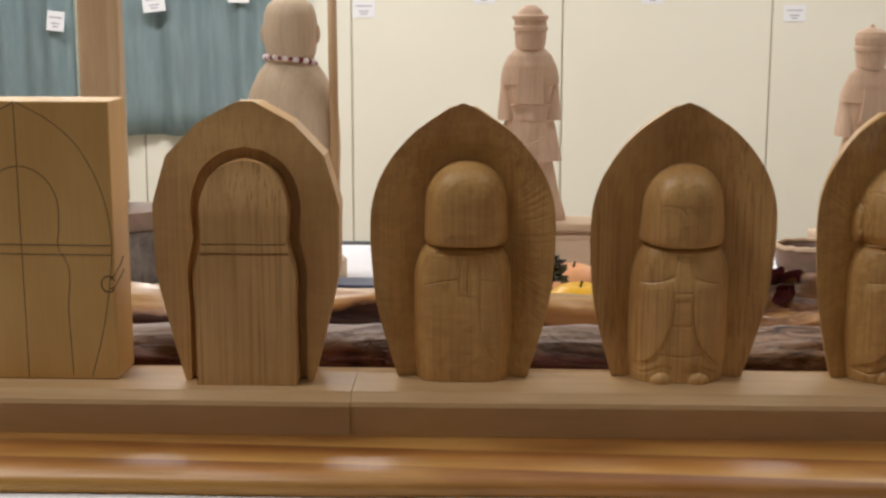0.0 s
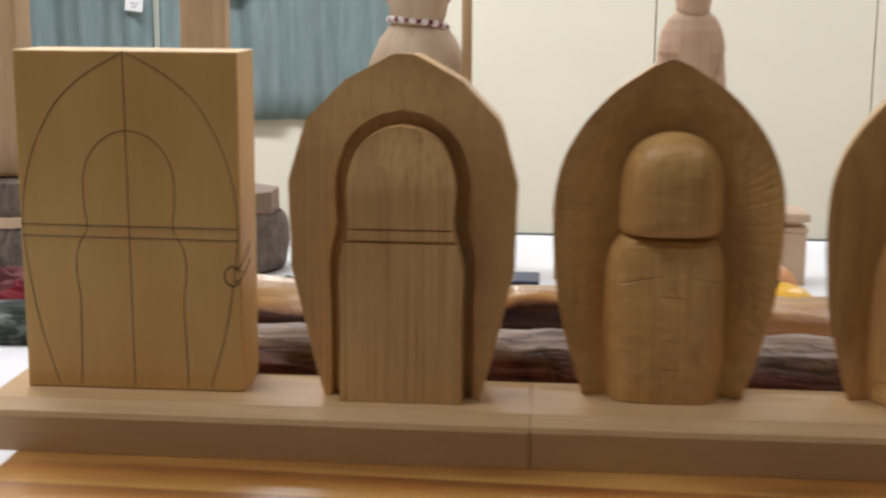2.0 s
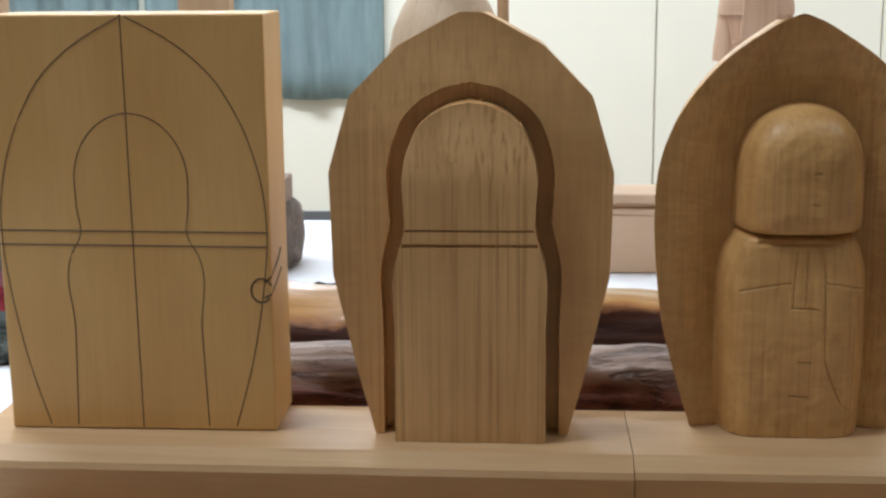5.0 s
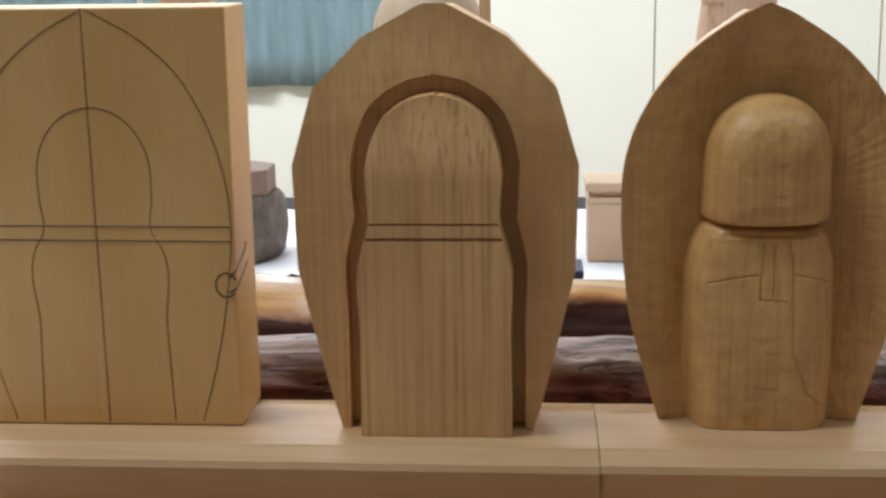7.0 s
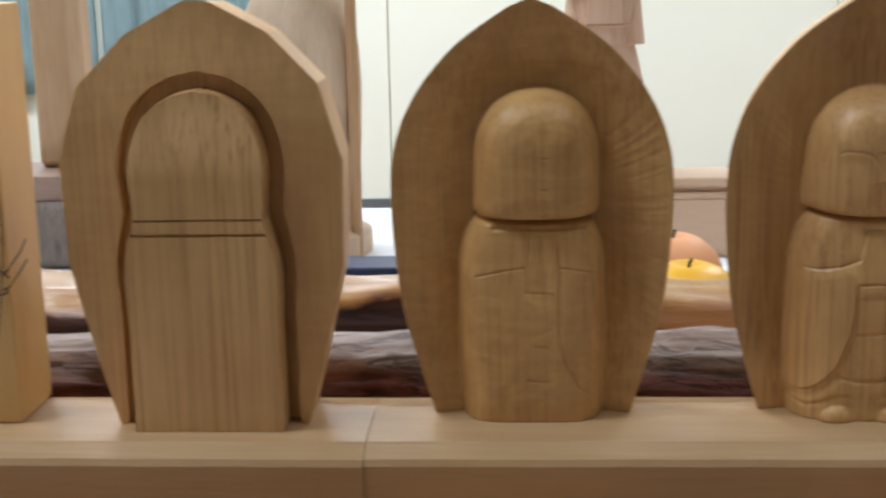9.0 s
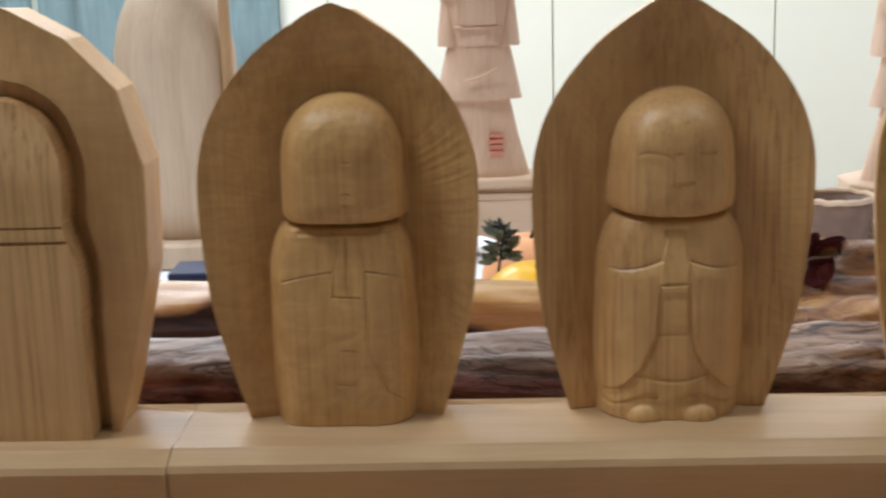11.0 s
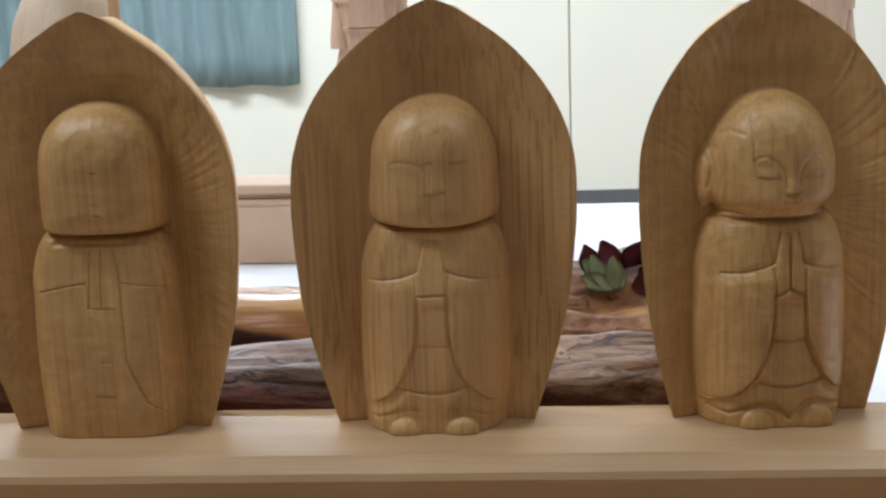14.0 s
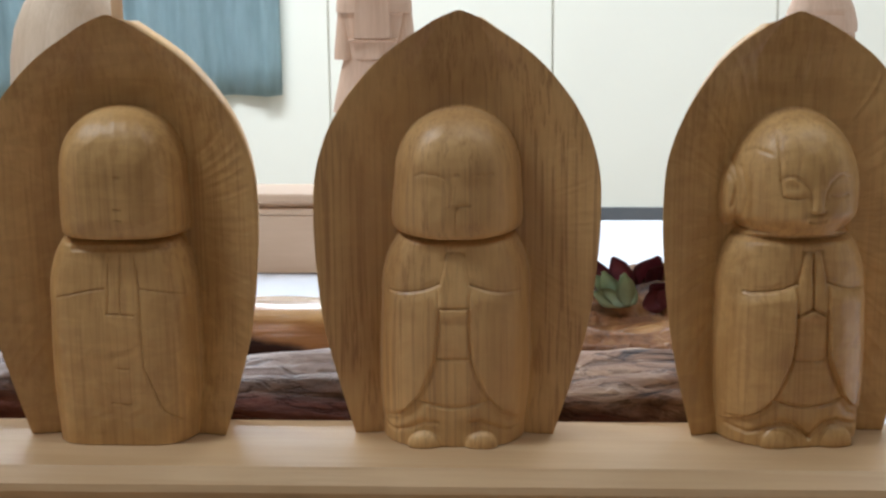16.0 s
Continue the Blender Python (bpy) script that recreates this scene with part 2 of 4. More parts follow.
def stripped_log_mat():
    """Varnished heartwood with a ragged strip of dark bark left on it."""
    m, nt, b = base_mat("varnished_log", 0.28, 0, 0.6)
    n = noise_tex(nt, coords(nt, (0.15, 1, 1)), 60, 6, 0.65, 0.6)
    bark = ramp(nt, [(0.3, (0.012, 0.006, 0.005)), (0.7, (0.060, 0.024, 0.014))], n)
    sep = nt.nodes.new("ShaderNodeSeparateXYZ")
    nt.links.new(coords(nt, (1, 1, 1), spread=False), sep.inputs[0])
    wob = noise_tex(nt, coords(nt, (0.5, 1, 1), (2, 0, 0)), 24, 4)
    add = nt.nodes.new("ShaderNodeMath")
    add.operation = "MULTIPLY_ADD"
    nt.links.new(wob, add.inputs[0])
    add.inputs[1].default_value = 0.035
    nt.links.new(sep.outputs[2], add.inputs[2])
    bare = nt.nodes.new("ShaderNodeMapRange")
    for k, val in (("From Min", 0.0), ("From Max", 0.12), ("To Min", 0.0), ("To Max", 0.016)):
        bare.inputs[k].default_value = val
    nt.links.new(sep.outputs[0], bare.inputs["Value"])
    rise = nt.nodes.new("ShaderNodeMath")
    nt.links.new(bare.outputs[0], rise.inputs[0])
    nt.links.new(add.outputs[0], rise.inputs[1])
    edge = ramp(nt, [(0.0405, (0, 0, 0)), (0.0430, (1, 1, 1))], rise.outputs[0])
    # pales upwards, so the varnish highlight on top is painted into the wood colour
    tone = ramp(nt, [(0.042, (0.30, 0.125, 0.028)), (0.047, (0.46, 0.255, 0.075)), (0.056, (0.50, 0.34, 0.19))], add.outputs[0])
    grain = ramp(nt, [(0.3, (0.62, 0.55, 0.48)), (0.65, (1, 1, 1))], n)
    woodc = mix(nt, tone, grain, 1.0, "MULTIPLY")
    nt.links.new(mix(nt, bark, woodc, edge), b.inputs["Base Color"])
    nt.links.new(mix(nt, (0.08,) * 3, (0.5,) * 3, edge), b.inputs["Specular IOR Level"])
    bump(nt, b, n, 0.6, 0.003)
    nt.links.new(mix(nt, (0.0, 0.0, 0.0), (0.32, 0.32, 0.32), edge), b.inputs["Coat Weight"])
    nt.links.new(mix(nt, (0.65,) * 3, (0.28,) * 3, edge), b.inputs["Roughness"])
    b.inputs["Coat Roughness"].default_value = 0.18
    return m


M_VARNISH = stripped_log_mat()
M_ROOT = bark_mat("root_wood", (0.50, 0.28, 0.10), (0.24, 0.105, 0.035), (0.012, 0.006, 0.005), 0.42, 0.5, 0.5, coat=0.3)
M_STUMP = bark_mat("weathered_stump", (0.27, 0.22, 0.18), (0.19, 0.15, 0.12), (0.09, 0.07, 0.06), 0.7, 0.3, 2.5)
M_YELLOW = plain("yellow_fruit_skin", (0.78, 0.43, 0.02), 0.35, 0.12, 60, 0.15)
M_PEACH = plain("peach_skin", (0.75, 0.36, 0.16), 0.5, 0.15, 40, 0.15)
M_TWIG = plain("black_twig", (0.03, 0.028, 0.025), 0.7)
M_GREEN = plain("grey_green_leaf", (0.42, 0.50, 0.34), 0.35, 0.35, 80, 0.3)
M_RED = plain("dark_red_leaf", (0.17, 0.05, 0.065), 0.3, 0.4, 70, 0.3)
M_BOWL = plain("dark_bowl_wood", (0.21, 0.125, 0.085), 0.45, 0.4, 50, 0.3)
M_BEAD = plain("pale_bead", (0.80, 0.72, 0.70), 0.3, 0.1, 100, 0.05)
M_BEAD_RED = plain("red_bead", (0.22, 0.03, 0.05), 0.3, 0.2, 100, 0.05)
M_NAVY = plain("navy_case", (0.035, 0.045, 0.09), 0.4)
M_CRIMSON = plain("crimson_cloth", (0.30, 0.025, 0.04), 0.7, 0.3, 60, 0.4)
M_MOSS = bark_mat("black_green_bark", (0.34, 0.37, 0.33), (0.045, 0.052, 0.045), (0.010, 0.011, 0.012), 0.7, 0.3, 0.45)


# ---- mesh helpers ----
def mesh_ob(name, bm, mat, parent=None, label="", smooth=False):
    me = bpy.data.meshes.new(name)
    bm.normal_update()
    bm.to_mesh(me)
    bm.free()
    me.materials.append(mat)
    if smooth:
        for p in me.polygons:
            p.use_smooth = True
    ob = new(name, me)
    if parent is not None:
        ob.parent = parent
    if label:
        ob["label"] = label
    return ob


def part(name, bm, mat, parent, label="", smooth=False):
    return mesh_ob(name, bm, mat, parent, label, smooth)


def thing(name, at=(0, 0, 0), rz=0, label="", category="", group="", kind=""):
    ob = new(name)
    ob.empty_display_size = 0.02
    ob.matrix_basis = pose(*at, 0, 0, rz)
    return tagged(ob, label, category, group, kind)


def box(bm, x0, x1, y0, y1, z0, z1, bevel=0.0, seg=2):
    vs = [bm.verts.new((x, y, z)) for z in (z0, z1) for y in (y0, y1) for x in (x0, x1)]
    fs = [(0, 2, 3, 1), (4, 5, 7, 6), (0, 1, 5, 4), (2, 6, 7, 3), (0, 4, 6, 2), (1, 3, 7, 5)]
    faces = [bm.faces.new([vs[i] for i in f]) for f in fs]
    if bevel:
        edges = list({e for f in faces for e in f.edges})
        bmesh.ops.bevel(bm, geom=edges, offset=bevel, segments=seg, affect="EDGES", profile=0.5)
    return bm


def boxed(*a, **k):
    return box(bmesh.new(), *a, **k)


def tube(bm, pts, radius, sides=6, closed=False):
    """A thin tube along points; radius is a number or a list."""
    pts = [Vector(p) for p in pts]
    rings = []
    n = len(pts)
    for i, p in enumerate(pts):
        if closed:
            d = pts[(i + 1) % n] - pts[i - 1]
        else:
            d = pts[min(i + 1, n - 1)] - pts[max(i - 1, 0)]
        d.normalize()
        up = Vector((0, 0, 1)) if abs(d.z) < 0.9 else Vector((0, 1, 0))
        a = d.cross(up).normalized()
        b = a.cross(d)
        r = radius[i] if isinstance(radius, (list, tuple)) else radius
        rings.append([bm.verts.new(p + (a * math.cos(k * math.tau / sides) + b * math.sin(k * math.tau / sides)) * r) for k in range(sides)])
    for i in range(n if closed else n - 1):
        r0, r1 = rings[i], rings[(i + 1) % n]
        for k in range(sides):
            bm.faces.new((r0[k], r0[(k + 1) % sides], r1[(k + 1) % sides], r1[k]))
    if not closed:
        bm.faces.new(rings[0][::-1])
        bm.faces.new(rings[-1])
    return bm


def lathe(bm, profile, sides=40, sx=1.0, sy=1.0, centre=(0, 0), lean=0.0):
    """Turn (radius, z) pairs round the z axis."""
    rings = []
    for r, z in profile:
        rings.append([bm.verts.new((centre[0] + r * sx * math.cos(k * math.tau / sides), centre[1] + r * sy * math.sin(k * math.tau / sides) + lean * z, z)) for k in range(sides)])
    for r0, r1 in zip(rings, rings[1:]):
        for k in range(sides):
            bm.faces.new((r0[k], r0[(k + 1) % sides], r1[(k + 1) % sides], r1[k]))
    bm.faces.new(rings[0][::-1])
    bm.faces.new(rings[-1])
    return bm


def ball(bm, c, rx, ry, rz, seg=20, rough=0.0, freq=30):
    m = Matrix.Translation(c) @ Matrix.Diagonal((rx, ry, rz, 1))
    r = bmesh.ops.create_uvsphere(bm, u_segments=seg, v_segments=seg // 2 + 2, radius=1, matrix=m)
    if rough:
        for v in r["verts"]:
            v.co += (v.co - Vector(c)).normalized() * rough * noise.noise(v.co * freq)
    return bm


def smoothstep(a, b, x):
    t = np.clip((x - a) / (b - a), 0, 1)
    return t * t * (3 - 2 * t)


def interp_curve(stops, z):
    zs = [s[0] for s in stops]
    ws = [s[1] for s in stops]
    return np.interp(z, zs, ws)


def soft_curve(stops, z):
    """Cubic (Catmull-Rom) reading of (z, width) stops."""
    zs, ws = np.array([s[0] for s in stops]), np.array([s[1] for s in stops])
    slope = np.gradient(ws, zs)
    i = np.clip(np.searchsorted(zs, z) - 1, 0, len(zs) - 2)
    h = zs[i + 1] - zs[i]
    t = np.clip((z - zs[i]) / h, 0, 1)
    return ((2 * t**3 - 3 * t**2 + 1) * ws[i] + (t**3 - 2 * t**2 + t) * h * slope[i] + (-2 * t**3 + 3 * t**2) * ws[i + 1] + (t**3 - t**2) * h * slope[i + 1])


def stroke_mask(X, Z, pts, width):
    """1 on a polyline, falling to 0 at about the given width."""
    best = np.full(X.shape, 1e9)
    for (x0, z0), (x1, z1) in zip(pts, pts[1:]):
        dx, dz = x1 - x0, z1 - z0
        t = np.clip(((X - x0) * dx + (Z - z0) * dz) / (dx * dx + dz * dz + 1e-12), 0, 1)
        best = np.minimum(best, (X - x0 - t * dx) ** 2 + (Z - z0 - t * dz) ** 2)
    return np.exp(-best / (width * width))


def arc(x0, z0, x1, z1, sag, n=10):
    return [(x0 + (x1 - x0) * i / n, z0 + (z1 - z0) * i / n - sag * 4 * (i / n) * (1 - i / n)) for i in range(n + 1)]


def relief_mesh(name, half, height, front, back, edge_r, cols=150, rows=230, z_list=None):
    """A slab whose half width at height z is half(z); front(X, Z, W) gives the y of its carved face, back its rear plane."""
    z = np.linspace(0, height, rows) if z_list is None else np.array(z_list)
    rows = len(z)
    w = np.maximum(half(z), 0.0006)
    u = np.linspace(-1, 1, cols)
    X, Z = w[:, None] * u[None, :], np.repeat(z[:, None], cols, 1)
    Y = front(X, Z, np.repeat(w[:, None], cols, 1))
    verts = np.stack([X, Y, Z], -1).reshape(-1, 3)
    # rear: a row of points a little inside the outline
    rear = np.stack([X[:, [0, -1]] * (1 - edge_r), np.full((rows, 2), back), np.minimum(Z[:, [0, -1]], height * (1 - 0.3 * edge_r))], -1).reshape(-1, 3)
    verts = np.concatenate([verts, rear])
    base = rows * cols
    faces = []
    for i in range(rows - 1):
        a = i * cols
        for j in range(cols - 1):
            faces.append((a + j, a + j + 1, a + cols + j + 1, a + cols + j))
        l0, r0, l1, r1 = base + 2 * i, base + 2 * i + 1, base + 2 * i + 2, base + 2 * i + 3
        faces.append((l0, a, a + cols, l1))
        faces.append((a + cols - 1, r0, r1, a + 2 * cols - 1))
        faces.append((r0, l0, l1, r1))
    faces.append(tuple(range(cols - 1, -1, -1)) + (base, base + 1))
    top = (rows - 1) * cols
    faces.append(tuple(range(top, top + cols)) + (base + 2 * rows - 1, base + 2 * rows - 2))
    me = bpy.data.meshes.new(name)
    me.from_pydata([tuple(map(float, v)) for v in verts], [], faces)
    me.update()
    for p in me.polygons:
        p.use_smooth = len(p.vertices) == 4
    return me


# ---- the room ----
WALL_Y = 4.55


def slab(name, x0, x1, y0, y1, z0, z1, mat, label, category, bevel=0.0):
    return tagged(mesh_ob(name, boxed(x0, x1, y0, y1, z0, z1, bevel=bevel), mat), label, category, kind="structure")


slab("floor", -4.2, 4.2, -4.2, 4.8, FLOOR - 0.1, FLOOR, M_FLOOR, "plain brown vinyl floor of the room", "floor")
slab("ceiling", -4.2, 4.2, -4.2, 4.8, CEIL, CEIL + 0.1, M_CEIL, "plain white ceiling boards", "ceiling")
wall_n = slab("wall_north", -4.0, 4.0, WALL_Y + 0.012, WALL_Y + 0.15, FLOOR, CEIL, M_JOINT, "cream panelled wall with narrow upright joints", "wall")
slab("wall_south", -4.0, 4.0, -4.1, -4.0, FLOOR, CEIL, M_ROOM, "plain plastered wall of the room", "wall")
slab("wall_west", -4.1, -4.0, -4.1, WALL_Y + 0.15, FLOOR, CEIL, M_ROOM, "plain plastered wall of the room", "wall")
slab("wall_east", 4.0, 4.1, -4.1, WALL_Y + 0.15, FLOOR, CEIL, M_ROOM, "plain plastered wall of the room", "wall")
SEAMS = [-3.98, -3.03, -2.18, -1.34, -0.49, 0.355, 1.185, 2.03, 2.87, 3.72, 3.98]
for a, b in zip(SEAMS, SEAMS[1:]):
    part("panel", boxed(a + 0.0028, b - 0.0028, WALL_Y, WALL_Y + 0.011, FLOOR + 0.02, CEIL - 0.01, bevel=0.003, seg=1), M_WALL, wall_n)
slab("baseboard", -3.99, 3.99, WALL_Y - 0.016, WALL_Y - 0.001, FLOOR, FLOOR + 0.085, M_SKIRT, "dark grey skirting along the wall", "baseboard")

# curtains between the pillar and the panels
def curtain(x0, x1, zb, y, waves, seed):
    bm = bmesh.new()
    nx, nz = 120, 14
    rnd = random.Random(seed)
    ph = [rnd.uniform(0, 6) for _ in range(4)]
    grid = []
    for j in range(nz + 1):
        f = j / nz
        z = zb + (CEIL - 0.35 - zb) * f
        row = []
        for i in range(nx + 1):
            u = i / nx
            x = x0 + (x1 - x0) * u
            d = 0.020 * math.sin(u * waves * math.tau + ph[0] + 0.5 * math.sin(u * 9 + ph[1])) + 0.010 * math.sin(u * waves * 2.3 * math.tau + ph[2] + f * 1.5)
            row.append(bm.verts.new((x, y + d * (1.0 - 0.25 * f), z + 0.002 * math.sin(u * waves * math.tau + ph[3]) * (1 - f))))
        grid.append(row)
    for r0, r1 in zip(grid, grid[1:]):
        for i in range(nx):
            bm.faces.new((r0[i], r0[i + 1], r1[i + 1], r1[i]))
    bmesh.ops.solidify(bm, geom=bm.faces[:], thickness=0.004)
    ob = mesh_ob("curtain", bm, M_CURTAIN, smooth=True)
    return tagged(ob, "teal cloth curtain hanging in soft folds before the wall", "curtain", group="curtains")


curtain(-2.9, -1.60, -0.285, 4.50, 6, 1)
curtain(-1.57, -0.665, -0.275, 4.50, 4, 2)
bm = tube(bmesh.new(), [(-3.1, 4.50, CEIL - 0.33), (-0.6, 4.50, CEIL - 0.33)], 0.012, 10)
tagged(mesh_ob("curtain_rail", bm, M_PILLAR), "wooden rail that carries the teal curtains", "curtain rail")


def note(x, z, y, w, h, tilt):
    t = thing("paper_note", (x, y, z), 0, "small white paper note with printed lines pinned up", "note", "notes on the wall")
    t.matrix_basis = pose(x, y, z, 0, tilt, 0)
    part("sheet", boxed(-w / 2, w / 2, -0.0015, 0.0, -h / 2, h / 2), M_PAPER, t)
    for k, (zz, ww) in enumerate(((0.18, 0.7), (-0.12, 0.45), (-0.28, 0.3))):
        part("printed_bar", boxed(-w * ww / 2, w * ww / 2, -0.0022, -0.0016, zz * h - h * 0.035, zz * h + h * 0.035), M_INK, t)


note(-0.440, 0.228, WALL_Y - 0.001, 0.092, 0.068, 0)
note(1.272, 0.214, WALL_Y - 0.001, 0.088, 0.066, 0)
note(0.04, 0.283, WALL_Y - 0.001, 0.088, 0.066, 0)
note(0.71, 0.283, WALL_Y - 0.001, 0.088, 0.066, 0)
note(-1.655, 0.180, 4.452, 0.07, 0.078, 6)
note(-1.262, 0.252, 4.452, 0.09, 0.07, -6)
note(-0.925, 0.288, 4.452, 0.085, 0.07, 0)

# ceiling fittings that carry the tubes
for lx, ly, lw in LAMPS:
    t = thing("ceiling_light", (lx, ly, CEIL), 0, "long white fluorescent ceiling light", "ceiling light", "ceiling lights")
    part("housing", boxed(-0.52, 0.52, -0.14, 0.14, -0.08, 0.0, bevel=0.01), M_LAMP, t)

# ---- the display table ----
CLOTH = -0.044
tbl = thing("display_table", (0, 0, 0), 0, "long table under a white tablecloth", "table")
part("table_top", boxed(-1.5, 1.6, -0.150, 0.775, CLOTH - 0.04, CLOTH - 0.004, bevel=0.004), M_PILLAR, tbl)
for lx in (-1.4, 1.5):
    for ly in (-0.11, 0.72):
        part("leg", boxed(lx - 0.02, lx + 0.02, ly - 0.02, ly + 0.02, FLOOR, CLOTH - 0.04, bevel=0.003), M_SKIRT, tbl)


def tablecloth():
    bm = bmesh.new()
    nx, ny = 120, 40
    x0, x1, y0, y1 = -1.52, 1.62, -0.165, 0.795
    g = [[bm.verts.new((x0 + (x1 - x0) * i / nx, y0 + (y1 - y0) * j / ny,
                        CLOTH + 0.0007 * noise.noise(Vector((i * 0.21, j * 0.33, 0))))) for i in range(nx + 1)] for j in range(ny + 1)]
    for r0, r1 in zip(g, g[1:]):
        for i in range(nx):
            bm.faces.new((r0[i], r0[i + 1], r1[i + 1], r1[i]))
    rim = g[0][:] + [r[-1] for r in g[1:]] + g[-1][-2::-1] + [r[0] for r in g[-2:0:-1]]
    low = []
    for k, v in enumerate(rim):
        d = Vector((1 if v.co.x > x1 - 0.01 else -1 if v.co.x < x0 + 0.01 else 0, 1 if v.co.y > y1 - 0.01 else -1 if v.co.y < y0 + 0.01 else 0, 0))
        low.append(bm.verts.new(v.co + d * (0.012 + 0.012 * math.sin(k * 0.7)) + Vector((0, 0, -0.55))))
    n = len(rim)
    for k in range(n):
        bm.faces.new((rim[k], low[k], low[(k + 1) % n], rim[(k + 1) % n]))
    return tagged(mesh_ob("tablecloth", bm, M_CLOTH, smooth=True), "plain white tablecloth that hangs over the table's edges", "tablecloth")


tablecloth()

# amber board under the row of carvings
def front_board():
    bm = bmesh.new()
    n = 60
    rows = []
    prof = [(0.050, -0.0287), (-0.084, -0.0287), (-0.094, -0.0295), (-0.102, -0.032), (-0.107, -0.0365), (-0.106, CLOTH + 0.001), (0.050, CLOTH + 0.001)]
    for i in range(n + 1):
        x = -0.356 + 0.90 * i / n
        dy = 0.0035 * noise.noise(Vector((x * 6, 0, 0)))
        rows.append([bm.verts.new((x, y + (dy if y < 0 else 0), z)) for y, z in prof])
    m = len(prof)
    for a, b in zip(rows, rows[1:]):
        for k in range(m):
            bm.faces.new((a[k], a[(k + 1) % m], b[(k + 1) % m], b[k]))
    bm.faces.new(rows[0])
    bm.faces.new(rows[-1][::-1])
    bmesh.ops.recalc_face_normals(bm, faces=bm.faces[:])
    return tagged(mesh_ob("wooden_board", bm, M_BOARD, smooth=True), "varnished amber wooden board lying on the white tablecloth", "board")


front_board()


def base_strip(x0, x1, yf, yb, at, rz, seed, skew=0.0):
    """One pale base strip with an eased front edge."""
    bm = bmesh.new()
    prof = [(yb, -0.0285), (yf, -0.0285), (yf, -0.0075), (yf + 0.0015, -0.0045), (yf + 0.011, -0.0008), (yf + 0.0125, 0.0), (yb - 0.001, 0.0), (yb, -0.001)]
    n = 24
    rows = [[bm.verts.new((x0 + (x1 - x0) * i / n - skew * y * i / n, y + 0.0006 * noise.noise(Vector((i * 0.4 + seed, y * 40, 0))), z)) for y, z in prof] for i in range(n + 1)]
    m = len(prof)
    for a, b in zip(rows, rows[1:]):
        for k in range(m):
            bm.faces.new((a[k], b[k], b[(k + 1) % m], a[(k + 1) % m]))
    bm.faces.new(rows[0][::-1])
    bm.faces.new(rows[-1])
    bmesh.ops.recalc_face_normals(bm, faces=bm.faces[:])
    ob = mesh_ob("base_strip", bm, M_BASE)
    ob.matrix_basis = pose(*at, 0, 0, rz)
    return tagged(ob, "pale planed wooden base strip under the row of carvings", "base strip", "base strips")


base_strip(-0.316, -0.00018, -0.0765, 0.0, (-0.060, 0.0470, 0), -0.55, 0, 0.0105)
base_strip(0.00018, 0.470, -0.0757, 0.0, (-0.060, 0.0470, 0), 0.1, 9)

# ---- the five stages of carving ----
H = 0.2


def bevelled_outline(stops):
    return lambda z: interp_curve(stops, z)


# A: the uncut block with the drawing
blk = thing("marked_wood_block", (-0.2955, 0.008, 0.0003), 0.0, "squared wooden block with the carving drawn on it in pencil", "wood block")
bm = bmesh.new()
box(bm, -0.0655, 0.0655, 0.0, 0.043, 0.0, 0.2, bevel=0.001)
part("block", bm, M_BLOCK, blk)
YP = 0.00012


def pencil(pts, r=0.00036):
    dense = [Vector((x, YP, z)) for x, z in pts]
    part("pencil_line", tube(bmesh.new(), dense, r, 5), M_PENCIL, blk)


def curve_pts(stops, sign, n=40, z0=None, z1=None):
    zs = np.linspace(stops[0][0] if z0 is None else z0, stops[-1][0] if z1 is None else z1, n)
    return [(sign * float(w), float(z)) for w, z in zip(soft_curve(stops, zs), zs)]


OUT_A = [(0.002, 0.046), (0.03, 0.054), (0.07, 0.0615), (0.10, 0.064), (0.13, 0.060), (0.155, 0.0505), (0.175, 0.037), (0.19, 0.018), (0.199, 0.001)]
IN_A = [(0.002, 0.0325), (0.05, 0.031), (0.088, 0.0302), (0.0955, 0.026), (0.11, 0.0268), (0.122, 0.0272)]
for sg in (-1, 1):
    pencil(curve_pts(OUT_A, sg))
    pencil(curve_pts(IN_A, sg) + [(sg * 0.0272 * math.cos(a), 0.122 + 0.0323 * math.sin(a)) for a in np.linspace(0.06, math.pi / 2, 24)])
pencil([(0.0, 0.001), (-0.0005, 0.1), (-0.001, 0.2)])
pencil([(-0.065, 0.0988), (0.0635, 0.0980)], 0.00040)
pencil([(-0.065, 0.0920), (0.0635, 0.0911)], 0.00040)
# the knot, a ringed dark branch mark round the corner
ring = [(0.0605 + 0.0050 * math.cos(a), 0.070 + 0.0058 * math.sin(a)) for a in np.linspace(0.4, 5.6, 26)]
pencil(ring, 0.00055)
bm = tube(bmesh.new(), [(0.0620, YP, 0.0735), (0.0650, YP, 0.0765), (0.06545, 0.004, 0.0785), (0.06545, 0.016, 0.0815), (0.06545, 0.024, 0.0860)], 0.0006, 5)
part("knot_line", bm, M_PENCIL, blk)
bm = tube(bmesh.new(), [(0.0620, YP, 0.0665), (0.0650, YP, 0.0680), (0.06545, 0.004, 0.0700), (0.06545, 0.014, 0.0725), (0.06545, 0.024, 0.0760)], 0.0006, 5)
part("knot_line", bm, M_PENCIL, blk)

